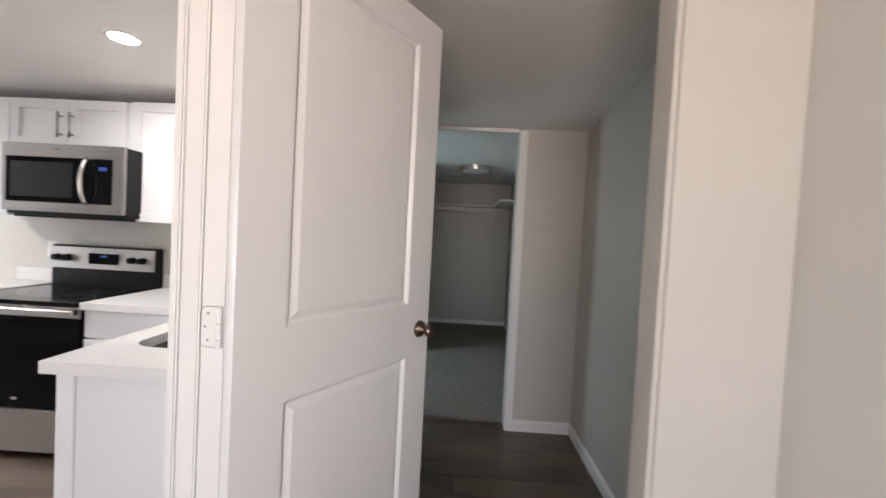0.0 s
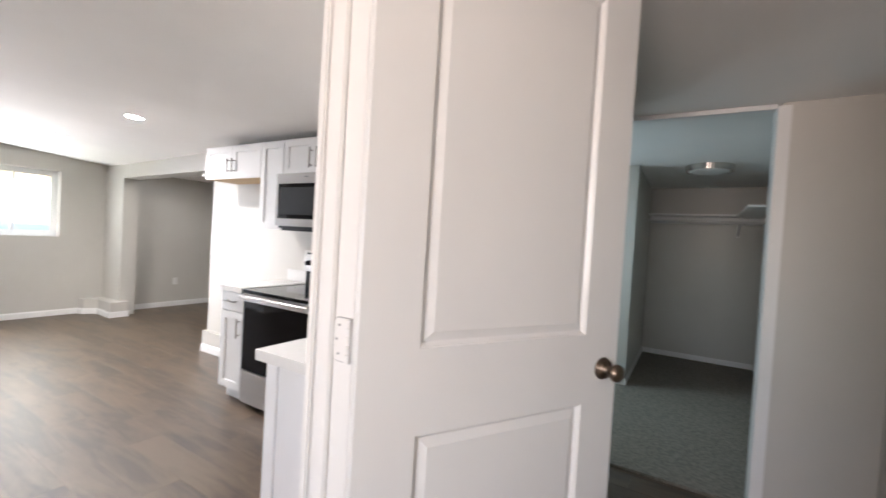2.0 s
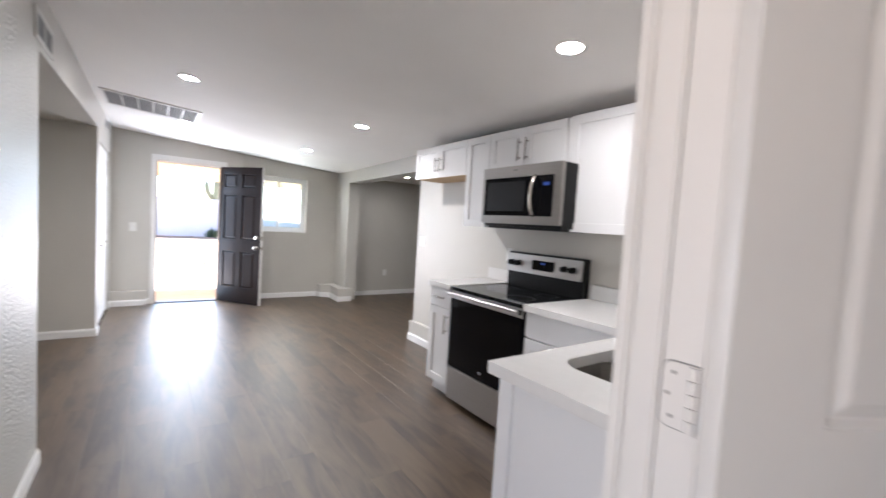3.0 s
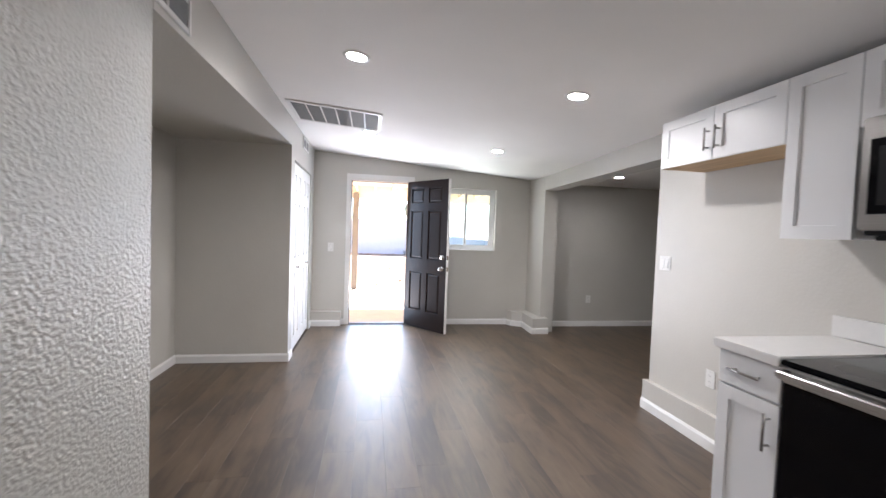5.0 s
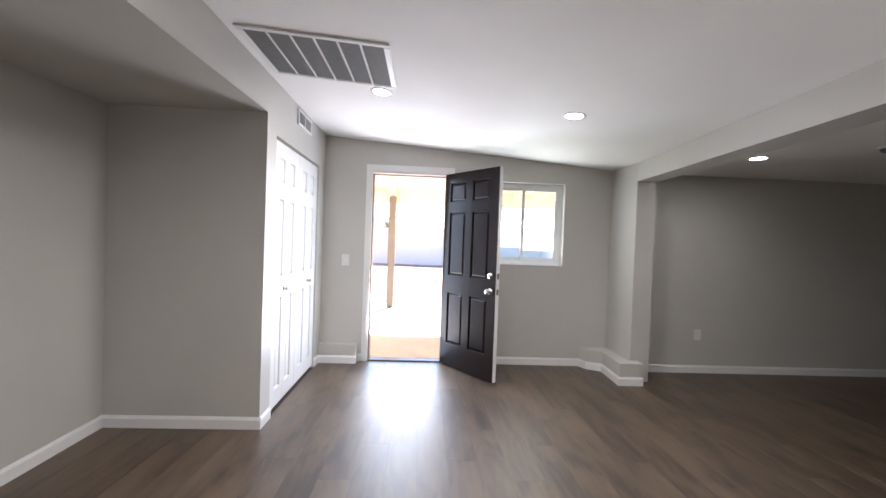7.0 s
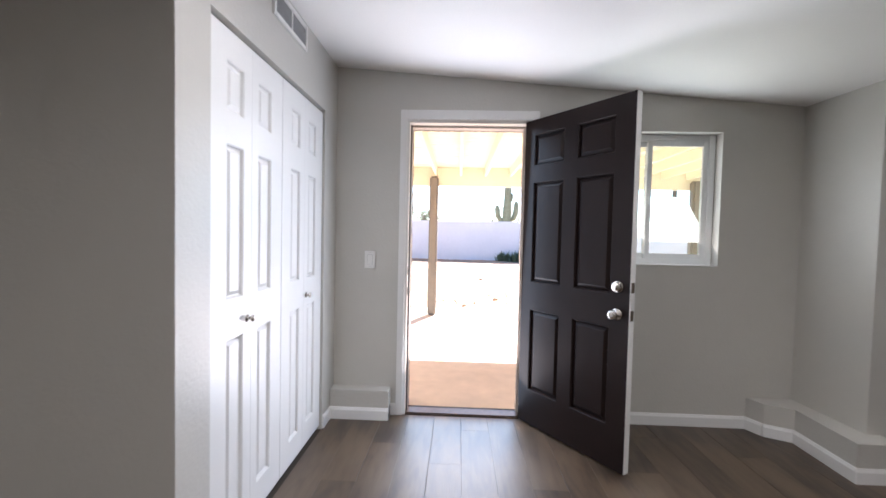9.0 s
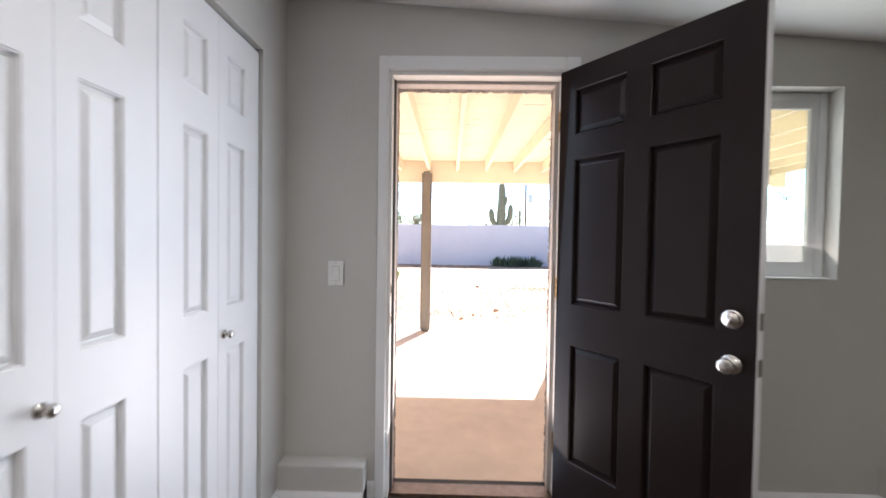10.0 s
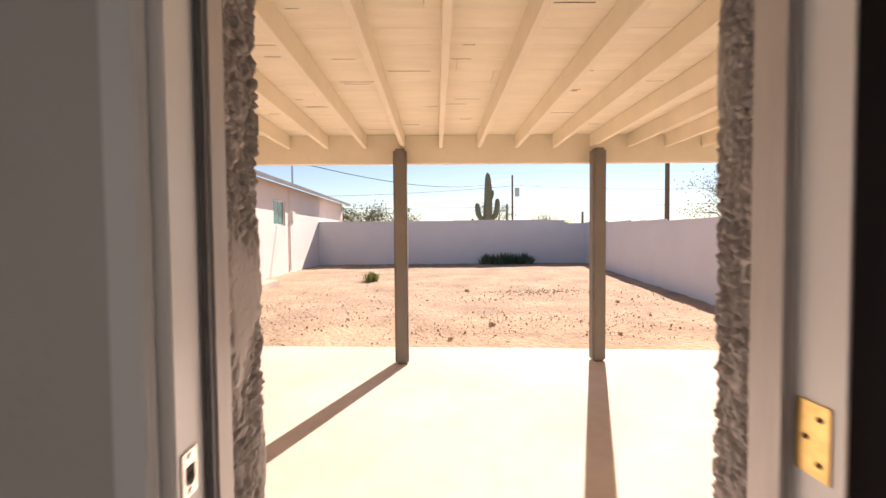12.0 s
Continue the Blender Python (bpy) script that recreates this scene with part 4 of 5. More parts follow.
sink = empty("sink", "stainless double-bowl undermount sink", "sink")
for y0, y1, zb in ((SY0 - 0.008, 1.945, 0.70), (1.975, SY1 + 0.008, 0.70)):
    bm = bmesh.new()
    r0 = rounded(SX0 - 0.008, SX1 + 0.008, y0, y1, 0.095)
    rings = []
    for inset, z in ((0.0, 0.878), (0.012, 0.864), (0.020, zb + 0.03), (0.05, zb)):
        cx, cy = (SX0 + SX1) / 2, (y0 + y1) / 2
        hx, hy = (SX1 - SX0) / 2 + 0.008, (y1 - y0) / 2
        rings.append([bm.verts.new((cx + (x - cx) * (hx - inset) / hx, cy + (y - cy) * (hy - inset) / hy, z)) for x, y in r0])
    for a, b in zip(rings, rings[1:]):
        for i in range(len(a)):
            bm.faces.new((a[i], a[(i + 1) % len(a)], b[(i + 1) % len(a)], b[i]))
    bm.faces.new(rings[-1])
    part("bowl", bm, SINK_STEEL, sink, "", True)
    part("drain", cyl(bmesh.new(), (-1.02, (y0 + y1) / 2, zb + 0.0005), (-1.02, (y0 + y1) / 2, zb + 0.006), 0.045, 0.040, 24), CHROME, sink)
part("divider", B(SX0 - 0.003, SX1 + 0.003, 1.943, 1.977, 0.845, 0.872, 0.008, 3), SINK_STEEL, sink)
fc = empty("faucet", "chrome pull-down kitchen faucet behind the sink", "faucet")
bm = bmesh.new()
cyl(bm, (-0.752, 1.96, 0.9215), (-0.752, 1.96, 0.935), 0.030, 0.026, 24)
part("base", bm, CHROME, fc, "", True)
pts = [(-0.752, 1.96, 0.93), (-0.752, 1.96, 1.22)] + [(-0.905 + 0.153 * math.cos(math.pi * i / 12), 1.96, 1.22 + 0.13 * math.sin(math.pi * i / 12)) for i in range(1, 13)]
part("neck", tube(bmesh.new(), pts, 0.013, 14), CHROME, fc, "", True)
part("spray_head", tube(bmesh.new(), [(-1.058, 1.96, 1.225), (-1.060, 1.96, 1.19), (-1.066, 1.96, 1.105)], [0.015, 0.019, 0.021], 16), PLASTIC, fc, "white spray head", True)
part("lever", tube(bmesh.new(), [(-0.752, 1.985, 0.985), (-0.752, 2.02, 0.995), (-0.752, 2.07, 1.03)], [0.010, 0.008, 0.006], 10), CHROME, fc, "", True)


# ---- switches and outlets ----
def wall_plate(name, m, w, h, gangs, label, category, outlet=False):
    """A wall plate in its own axes: x across, face at y = 0 looking to -y, z up."""
    ob = empty(name, label, category, m=m)
    part("plate", B(-w / 2, w / 2, -0.005, 0.0, -h / 2, h / 2, 0.0025), PLASTIC, ob)
    for g in range(gangs):
        cx = (g - (gangs - 1) / 2) * 0.046
        if outlet:
            for s in (-1, 1):
                rec = part("receptacle", B(cx - 0.017, cx + 0.017, -0.0065, -0.0045, s * 0.020 - 0.014, s * 0.020 + 0.014, 0.0008), PLASTIC, ob)
                for q in (-0.006, 0.006):
                    part("slot", B(cx + q - 0.001, cx + q + 0.001, -0.0070, -0.0063, s * 0.020 - 0.004, s * 0.020 + 0.005), SLOT, rec)
        else:
            bm = B(cx - 0.0165, cx + 0.0165, -0.0105, -0.0045, -0.034, 0.034, 0.0015)
            for v in bm.verts:
                if v.co.z > 0 and v.co.y < -0.007:
                    v.co.y += 0.004
            part("rocker_gap", B(cx - 0.0176, cx + 0.0176, -0.0054, -0.0045, -0.0352, 0.0352), VENTGREY, ob)
            part("rocker", bm, PLASTIC, ob)
        for s in (-1, 1):
            part("screw", cyl(bmesh.new(), (cx, -0.0045, s * (h / 2 - 0.012)), (cx, -0.0058, s * (h / 2 - 0.012)), 0.0028, n=10), STEEL, ob)
    return ob


RZ = lambda x, y, z, a: Matrix.Translation((x, y, z)) @ Matrix.Rotation(radians(a), 4, "Z")
wall_plate("light_switch", RZ(EW, 0.187, 1.097, 90), 0.078, 0.122, 1, "white rocker light switch beside the entry door", "light switch")
wall_plate("light_switch", RZ(-4.377, KW, 1.181, 0), 0.122, 0.112, 2, "white double rocker switch at the kitchen wall end", "light switch")
wall_plate("outlet", RZ(-3.889, KW, 0.448, 0), 0.078, 0.118, 1, "white wall outlet low on the kitchen wall", "outlet", True)
wall_plate("outlet", RZ(-2.935, KW, 1.155, 0), 0.075, 0.118, 1, "white wall outlet above the kitchen worktop", "outlet", True)
wall_plate("outlet", RZ(-1.16, KW, 1.175, 0), 0.075, 0.118, 1, "white wall outlet above the kitchen worktop", "outlet", True)
wall_plate("outlet", RZ(-7.36, 4.044, 0.417, 90), 0.078, 0.115, 1, "white wall outlet low on the den wall", "outlet", True)


# ---- ceiling lights and vents ----
def downlight(x, y, z, slope, watts):
    ob = empty("ceiling_light", "round white recessed ceiling light, lit", "ceiling light", "recessed lights", Matrix.Translation((x, y, z)) @ Matrix.Rotation(slope, 4, "X"))
    bm = bmesh.new()
    prof = [(0.082, 0.0), (0.080, -0.004), (0.060, -0.006), (0.056, -0.002), (0.056, 0.0)]
    rings = [[bm.verts.new((r * math.cos(2 * math.pi * k / 36), r * math.sin(2 * math.pi * k / 36), zz)) for k in range(36)] for r, zz in prof]
    for a, b in zip(rings, rings[1:]):
        for k in range(36):
            bm.faces.new((a[k], a[(k + 1) % 36], b[(k + 1) % 36], b[k]))
    part("trim_ring", bm, PLASTIC, ob, "", True)
    part("lens", cyl(bmesh.new(), (0, 0, -0.0035), (0, 0, -0.001), 0.0555, n=36), LAMP_GLOW, ob, "glowing white lens")
    lamp = new("lamp", bpy.data.lights.new("lamp", "AREA"))
    lamp.data.shape, lamp.data.size, lamp.data.energy, lamp.data.color = "DISK", 0.11, watts, (1.0, 0.93, 0.85)
    lamp.data.spread = radians(155)
    lamp.matrix_world = Matrix.Translation((x, y, z - 0.012))
    return ob


SLOPE = math.atan(-0.0755)
for lx, ly in LAMPS:
    downlight(lx, ly, ceiling_z(ly), SLOPE, LAMP_WATTS * (0.45 if lx > -2 else 0.78 if lx < -5 else 1.05))
downlight(DEN_LAMP[0], DEN_LAMP[1], 2.145, 0, LAMP_WATTS * 0.12)

# return grille in the ceiling
VX0, VX1, VY0, VY1 = -5.835, -5.205, -0.005, 0.805
rg2 = empty("ceiling_vent", "large white return-air grille in the ceiling", "vent", m=Matrix.Translation((0, 0, 0)))


def on_ceiling(bm):
    for v in bm.verts:
        v.co.z += ceiling_z(v.co.y)
    return bm


fr = 0.034
bm = bmesh.new()
for q in ((VX0, VX0 + fr, VY0, VY1), (VX1 - fr, VX1, VY0, VY1), (VX0 + fr, VX1 - fr, VY0, VY0 + fr), (VX0 + fr, VX1 - fr, VY1 - fr, VY1)):
    box(bm, *q, -0.012, 0.0, 0.003)
part("frame", on_ceiling(bm), PLASTIC, rg2)
part("backing", on_ceiling(B(VX0 + fr, VX1 - fr, VY0 + fr, VY1 - fr, -0.002, -0.0005)), VENTGREY, rg2, "grey filter behind the slats")
for i in range(1, 6):
    y = VY0 + fr + (VY1 - VY0 - 2 * fr) * i / 6
    part("divider", on_ceiling(B(VX0 + fr, VX1 - fr, y - 0.006, y + 0.006, -0.011, -0.002, 0.001)), PLASTIC, rg2)
for i in range(1, 42):
    x = VX0 + fr + (VX1 - VX0 - 2 * fr) * i / 42
    part("slat", on_ceiling(B(x - 0.0045, x + 0.0005, VY0 + fr, VY1 - fr, -0.008, -0.002)), VENTGREY, rg2)


def wall_register(x0, x1, z0, z1, label):
    ob = empty("wall_vent", label, "vent", "wall vents")
    y = LW
    bm = bmesh.new()
    t = 0.024
    for q in ((x0, x0 + t, z0, z1), (x1 - t, x1, z0, z1), (x0 + t, x1 - t, z0, z0 + t), (x0 + t, x1 - t, z1 - t, z1)):
        box(bm, q[0], q[1], y, y + 0.012, q[2], q[3], 0.003)
    box(bm, (x0 + x1) / 2 - 0.006, (x0 + x1) / 2 + 0.006, y, y + 0.011, z0 + t, z1 - t, 0.001)
    part("frame", bm, PLASTIC, ob)
    part("backing", B(x0 + t, x1 - t, y + 0.0005, y + 0.002, z0 + t, z1 - t), VENTGREY, ob)
    n = 9
    for i in range(n):
        z = z0 + t + (z1 - z0 - 2 * t) * (i + 0.5) / n
        part("slat", B(x0 + t, x1 - t, y + 0.002, y + 0.008, z - 0.002, z + 0.003), VENTGREY, ob)
    return ob


wall_register(-3.50, -3.09, 2.150, 2.300, "white wall register above the alcove")
wall_register(-6.92, -6.51, 2.265, 2.405, "white wall register above the closet doors")
sd = empty("smoke_detector", "small round smoke detector on the den ceiling", "smoke detector")
part("base", cyl(bmesh.new(), (-5.87, 4.40, 2.1445), (-5.87, 4.40, 2.130), 0.07, 0.068, 28), PLASTIC, sd)
part("cap", cyl(bmesh.new(), (-5.87, 4.40, 2.130), (-5.87, 4.40, 2.108), 0.058, 0.045, 28), GRILLE, sd)

# closet room: flush light, shelf with rod and brackets
cl = empty("closet_light", "unlit round flush light with a nickel rim", "ceiling light")
part("rim", cyl(bmesh.new(), (0.165, 5.11, 2.2445), (0.165, 5.11, 2.192), 0.205, 0.200, 40), CHROME, cl, "brushed nickel rim")
part("diffuser", cyl(bmesh.new(), (0.165, 5.11, 2.194), (0.165, 5.11, 2.184), 0.175, 0.150, 40), PLASTIC, cl, "white diffuser")
sh = empty("closet_shelf", "white closet shelf with a hanging rod and brackets", "shelf")
part("shelf", B(-0.435, 0.798, 6.34, 6.648, 1.865, 1.885, 0.002), WHITE, sh)
part("cleat", B(-0.435, 0.798, 6.630, 6.648, 1.775, 1.864, 0.002), WHITE, sh)
part("rod", cyl(bmesh.new(), (-0.432, 6.38, 1.79), (0.796, 6.38, 1.79), 0.016, n=16), WHITE, sh, "", True)
for x in (0.545,):
    bm = bmesh.new()
    box(bm, x - 0.012, x + 0.012, 6.632, 6.648, 1.62, 1.864, 0.002)
    tube(bm, [(x, 6.63, 1.64), (x, 6.40, 1.775), (x, 6.36, 1.82), (x, 6.36, 1.860)], 0.009, 8)
    part("bracket", bm, WHITE, sh)
part("side_shelf", B(0.50, 0.798, 5.2, 6.338, 1.865, 1.885, 0.002), WHITE, sh)

# ---- outside ----
ground = structure("ground", B(-2500, 2500, -2500, 2500, -0.5, -0.10), DIRT, "bare tan desert dirt yard", "ground")
bm = bmesh.new()
prism(bm, [(EXT, -3.6), (EXT, 6.8), (-11.62, 5.2), (-11.72, 3.96), (-11.95, 1.6), (-12.15, -1.4), (-12.3, -3.6)], -0.30, -0.04)
structure("patio", bm, CONCRETE, "pale stained concrete patio slab under the roof", "patio")

# yard surface with low undulation, clear of the slab
bm = bmesh.new()
nx, ny = 110, 90
g = []
for i in range(nx + 1):
    row = []
    for j in range(ny + 1):
        x, y = -12.0 - 15.6 * i / nx, -5.6 + 14.0 * j / ny
        h = 0.028 * noise.noise(Vector((x * 0.7, y * 0.7, 1))) + 0.018 * noise.noise(Vector((x * 2.6, y * 2.6, 5))) + 0.008 * noise.noise(Vector((x * 7, y * 7, 9)))
        fade = min(1.0, max(0.0, (-11.75 - x) / 0.8))
        row.append(bm.verts.new((x + 0.25, y, -0.075 + h * fade)))
    g.append(row)
for i in range(nx):
    for j in range(ny):
        f = bm.faces.new((g[i][j], g[i + 1][j], g[i + 1][j + 1], g[i][j + 1]))
        f.smooth = True
tagged(part("yard_dirt", bm, DIRT), "uneven raked dirt of the back yard", "ground", kind="structure")



def scatter(name, material, label, category, spots, seed):
    """Many small rough lumps as one mesh; spots are (x, y, size)."""
    rng = random.Random(seed)
    src = bmesh.new()
    bmesh.ops.create_icosphere(src, subdivisions=1, radius=1)
    shape, tris = [v.co.copy() for v in src.verts], [[v.index for v in f.verts] for f in src.faces]
    src.free()
    vs, fs = [], []
    for x, y, s in spots:
        m = Matrix.Translation((x, y, -0.070 + 0.2 * s)) @ Euler((rng.random() * 6, rng.random() * 6, rng.random() * 6)).to_matrix().to_4x4() @ Matrix.Diagonal((s, s * rng.uniform(0.6, 1), s * rng.uniform(0.4, 0.8), 1))
        k = len(vs)
        vs += [m @ (v * rng.uniform(0.75, 1.2)) for v in shape]
        fs += [[k + i for i in f] for f in tris]
    me = bpy.data.meshes.new(name)
    me.from_pydata(vs, [], fs)
    me.materials.append(material)
    return tagged(new(name, me), label, category, kind="stuff")


rng = random.Random(4)
spots = [(-12.2 - abs(rng.gauss(0, 3.5)), rng.uniform(-4.5, 6.0), rng.choice((0.006, 0.008, 0.010, 0.012, 0.016)) * rng.uniform(0.7, 1.4) * (1.5 if rng.random() < 0.05 else 1)) for i in range(2200)]
scatter("gravel", STONE, "scattered small stones on the dirt", "gravel", [q for q in spots if q[0] > -26.0], 4)
# raked-up clods: loose drifts near the slab and a darker heap further out
spots = [(rng.gauss(-13.6, 0.65), rng.gauss(2.2, 1.5), rng.uniform(0.005, 0.013)) for i in range(420)]
spots += [(rng.gauss(-17.0, 0.25), rng.gauss(3.2, 0.55), rng.uniform(0.008, 0.022)) for i in range(220)]
spots += [(rng.gauss(-14.5, 1.6), rng.gauss(0.5, 2.6), rng.uniform(0.004, 0.010)) for i in range(700)]
spots += [(-26.2 + rng.gauss(0, 0.25), rng.uniform(-4.0, 2.5), rng.uniform(0.02, 0.06)) for i in range(260)]
scatter("dirt_clods", CLOD, "loose reddish clods raked over the dirt", "dirt", [q for q in spots if q[0] < -12.05], 7)


def rock(x, y, s, seed):
    bm = bmesh.new()
    bmesh.ops.create_icosphere(bm, subdivisions=2, radius=s)
    for v in bm.verts:
        v.co *= 1 + 0.35 * noise.noise(v.co / s * 1.3 + Vector((seed, 0, 0)))
        v.co.z *= 0.6
    ob = tagged(part("rock", bm, STONE), "small rough brown rock lying on the dirt", "rock", "yard rocks")
    ob.location = (x, y, -0.07 + s * 0.35)


for i, (x, y, s) in enumerate(((-13.35, 1.60, 0.055), (-12.5, 0.93, 0.04), (-17.2, 1.5, 0.06), (-12.7, 3.3, 0.035), (-15.3, 4.4, 0.05), (-20.5, -1.6, 0.07))):
    rock(x, y, s, i * 3.1)

# patio roof
pr = empty("patio_roof", "cream painted patio roof of rafters and boards on posts", "patio roof")
RB, RT = 2.245, 2.385
for k in range(-12, 14):
    y = 0.411 + 0.4045 * k
    if -3.5 < y < 5.4:
        part("rafter", B(-11.486, EXT, y - 0.021, y + 0.021, RB, RT, 0.003, 1), CREAM, pr)
part("fascia_beam", B(-11.575, -11.487, -3.6, 5.45, 2.085, 2.39, 0.006), CREAM, pr, "cream fascia beam")
part("ledger", B(EXT - 0.045, EXT - 0.001, -3.6, 5.45, 2.10, 2.244, 0.004), CREAM, pr)
rng = random.Random(9)
seg = {}
x = EXT
while x > -11.75:
    w = 0.186
    y = -3.6 - rng.uniform(0, 1.6)
    while y < 5.45:
        ln = rng.choice((1.6178, 2.427))
        key = round(ln, 3)
        if key not in seg:
            seg[key] = None
            ob = part("roof_board", B(0, w - 0.0012, 0.001, ln - 0.0015, 0, 0.02, 0.0006, 1), CREAM_BOARD, pr)
            seg[key] = ob.data
        else:
            ob = new("roof_board", seg[key])
            ob.parent = pr
        ob.location = (x - w + rng.uniform(-0.001, 0.001), y, RT + 0.001 + rng.uniform(0, 0.0008))
        y += ln
    x -= w
crack_data = None
for i in range(90):
    k = rng.randrange(1, 20)
    cx, cy, cl = EXT - 0.186 * k - 0.0006 + (rng.uniform(-0.07, 0.07) if rng.random() < 0.35 else 0), 0.411 + 0.4045 * rng.randrange(-7, 9), rng.uniform(0.04, 0.32)
    if crack_data is None:
        ob = part("paint_crack", B(-0.5, 0.5, 0, 1, 0, 0.0009), SLOT, pr, "dark open crack between roof boards")
        crack_data = ob.data
    else:
        ob = new("paint_crack", crack_data)
        ob.parent = pr
    ob.matrix_world = Matrix.Translation((cx, cy + rng.uniform(0.03, 0.37 - cl), RT + 0.0001)) @ Matrix.Diagonal((rng.uniform(0.002, 0.006), cl, 1, 1))
part("roofing", B(-11.78, EXT, -3.7, 5.5, RT + 0.032, RT + 0.05), SHINGLE, pr, "grey roofing felt on top")

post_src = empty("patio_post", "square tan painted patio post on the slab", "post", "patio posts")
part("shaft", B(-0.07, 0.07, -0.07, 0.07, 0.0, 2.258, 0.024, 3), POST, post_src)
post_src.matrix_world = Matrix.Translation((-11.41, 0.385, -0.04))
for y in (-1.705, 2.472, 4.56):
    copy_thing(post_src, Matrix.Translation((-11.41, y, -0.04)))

# perimeter walls
def block_wall(x0, y0, x1, y1, h, steps, label):
    a, b = Vector((x0, y0)), Vector((x1, y1))
    d = (b - a)
    nrm = Vector((-d.y, d.x)).normalized() * 0.1
    bm = bmesh.new()
    n = len(steps)
    for i, s in enumerate(steps):
        p, q = a + d * i / n, a + d * (i + 1) / n
        prism(bm, [(p.x, p.y), (q.x, q.y), (q.x + nrm.x, q.y + nrm.y), (p.x + nrm.x, p.y + nrm.y)], -0.3, h + s)
    structure("perimeter_wall", bm, BLOCK, label, "wall")


block_wall(-27.35, 8.1, -27.35, -4.975, 2.02, (-0.16, 0.0, 0.02, 0.02, 0.03, 0.02, 0.0, 0.0, 0.0, 0.0, 0.0, 0.0), "white painted block wall at the end of the yard")
block_wall(-10.2, 5.45, -27.35, 8.1, 1.88, (-0.40, -0.35, -0.31, -0.26, -0.25, -0.20, -0.18, -0.13, -0.12, -0.06, -0.05, 0.0), "white painted block wall along the side of the yard")

# neighbouring house wing
hs = empty("house", "pale stucco house wing with a low grey roof", "house")
HW0, HW1 = -21.72, -22.85
for x0, x1, z0, z1 in ((HW0, -14.0, -0.2, 3.25), (HW1, HW0, -0.2, 1.735), (HW1, HW0, 2.66, 3.25), (-32.4, HW1, -0.2, 3.25)):
    part("wall", B(x0, x1, -5.17, -4.98, z0, z1), HOUSE, hs)
part("wall", B(-14.2, -14.0, -12, -5.17, -0.2, 3.25), HOUSE, hs)
part("wall", B(-32.4, -32.2, -12, -5.17, -0.2, 3.25), HOUSE, hs)
bm = bmesh.new()
v = [bm.verts.new(p) for p in ((-13.4, -4.55, 3.17), (-32.8, -4.55, 3.17), (-32.8, -9.5, 4.9), (-13.4, -9.5, 4.9), (-13.4, -4.55, 3.29), (-32.8, -4.55, 3.29), (-32.8, -9.5, 5.04), (-13.4, -9.5, 5.04))]
for f in ((0, 1, 2, 3), (4, 7, 6, 5), (0, 4, 5, 1), (1, 5, 6, 2), (2, 6, 7, 3), (3, 7, 4, 0)):
    bm.faces.new([v[i] for i in f])
part("roof", bm, SHINGLE, hs, "grey shingle roof")
part("fascia", B(-32.8, -13.4, -4.565, -4.548, 3.15, 3.285), SHINGLE, hs, "dark grey fascia board")
wn_ = part("window", B(HW1, HW0, -5.12, -5.06, 1.735, 2.66), VINYL, hs)
for a, b in ((HW1 + 0.05, -22.31), (-22.25, HW0 - 0.05)):
    part("pane", B(a, b, -5.058, -5.05, 1.785, 2.61), TEAL_PANE, wn_, "teal reflecting pane")
part("conduit", cyl(bmesh.new(), (-23.25, -4.95, 0.0), (-23.25, -4.95, 3.2), 0.025, n=10), HOUSE, hs)
part("mast", cyl(bmesh.new(), (-23.25, -4.82, 3.25), (-23.25, -4.82, 4.35), 0.035, n=10), STEEL, hs, "grey service mast")
part("meter_box", B(-23.75, -23.45, -4.98, -4.90, 1.9, 2.3, 0.01), HOUSE, hs)
tagged(part("concrete_pad", B(-18.9, -17.6, -4.9, -3.75, -0.1, 0.08, 0.02), CONCRETE), "low concrete step in the dirt by the house", "step")


def saguaro(x, y, h, label):
    ob = empty("saguaro_cactus", label, "cactus", m=Matrix.Translation((x, y, -0.1)))

    def arm(pts, radii, name):
        bm = tube(bmesh.new(), pts, radii, 26)
        for i, v in enumerate(bm.verts):
            ring = i // 26
            c = Vector(pts[min(ring, len(pts) - 1)])
            if i % 2:
                v.co = c + (v.co - c) * 0.86
        part(name, bm, CACTUS, ob, "", True)
    s = h / 6.4
    zs = [0, 0.3, 1.5, 3.0, 4.2, 5.2, 5.9, 6.25, 6.4]
    arm([(0.05 * math.sin(z), 0.04 * math.cos(z * 1.3), z * s) for z in zs], [r * s for r in (0.30, 0.33, 0.36, 0.36, 0.34, 0.30, 0.24, 0.16, 0.05)], "trunk")
    arm([(0, -0.1, 2.5 * s), (0, -0.55 * s, 2.7 * s), (0, -0.78 * s, 3.1 * s), (0, -0.84 * s, 3.6 * s), (0, -0.86 * s, 3.9 * s), (0, -0.86 * s, 4.0 * s)], [q * s for q in (0.2, 0.22, 0.23, 0.22, 0.16, 0.05)], "arm")
    arm([(0, 0.1, 2.7 * s), (0, 0.55 * s, 2.9 * s), (0, 0.72 * s, 3.3 * s), (0, 0.76 * s, 4.0 * s), (0, 0.76 * s, 4.25 * s), (0, 0.76 * s, 4.35 * s)], [q * s for q in (0.2, 0.21, 0.22, 0.21, 0.15, 0.05)], "arm")
    arm([(0.05, 0.05, 4.2 * s), (0.1, 0.3 * s, 4.4 * s), (0.1, 0.36 * s, 4.7 * s), (0.1, 0.36 * s, 4.95 * s), (0.1, 0.36 * s, 5.0 * s)], [q * s for q in (0.12, 0.13, 0.13, 0.1, 0.04)], "arm")


saguaro(-40.0, 4.85, 6.35, "tall saguaro cactus with raised arms beyond the wall")
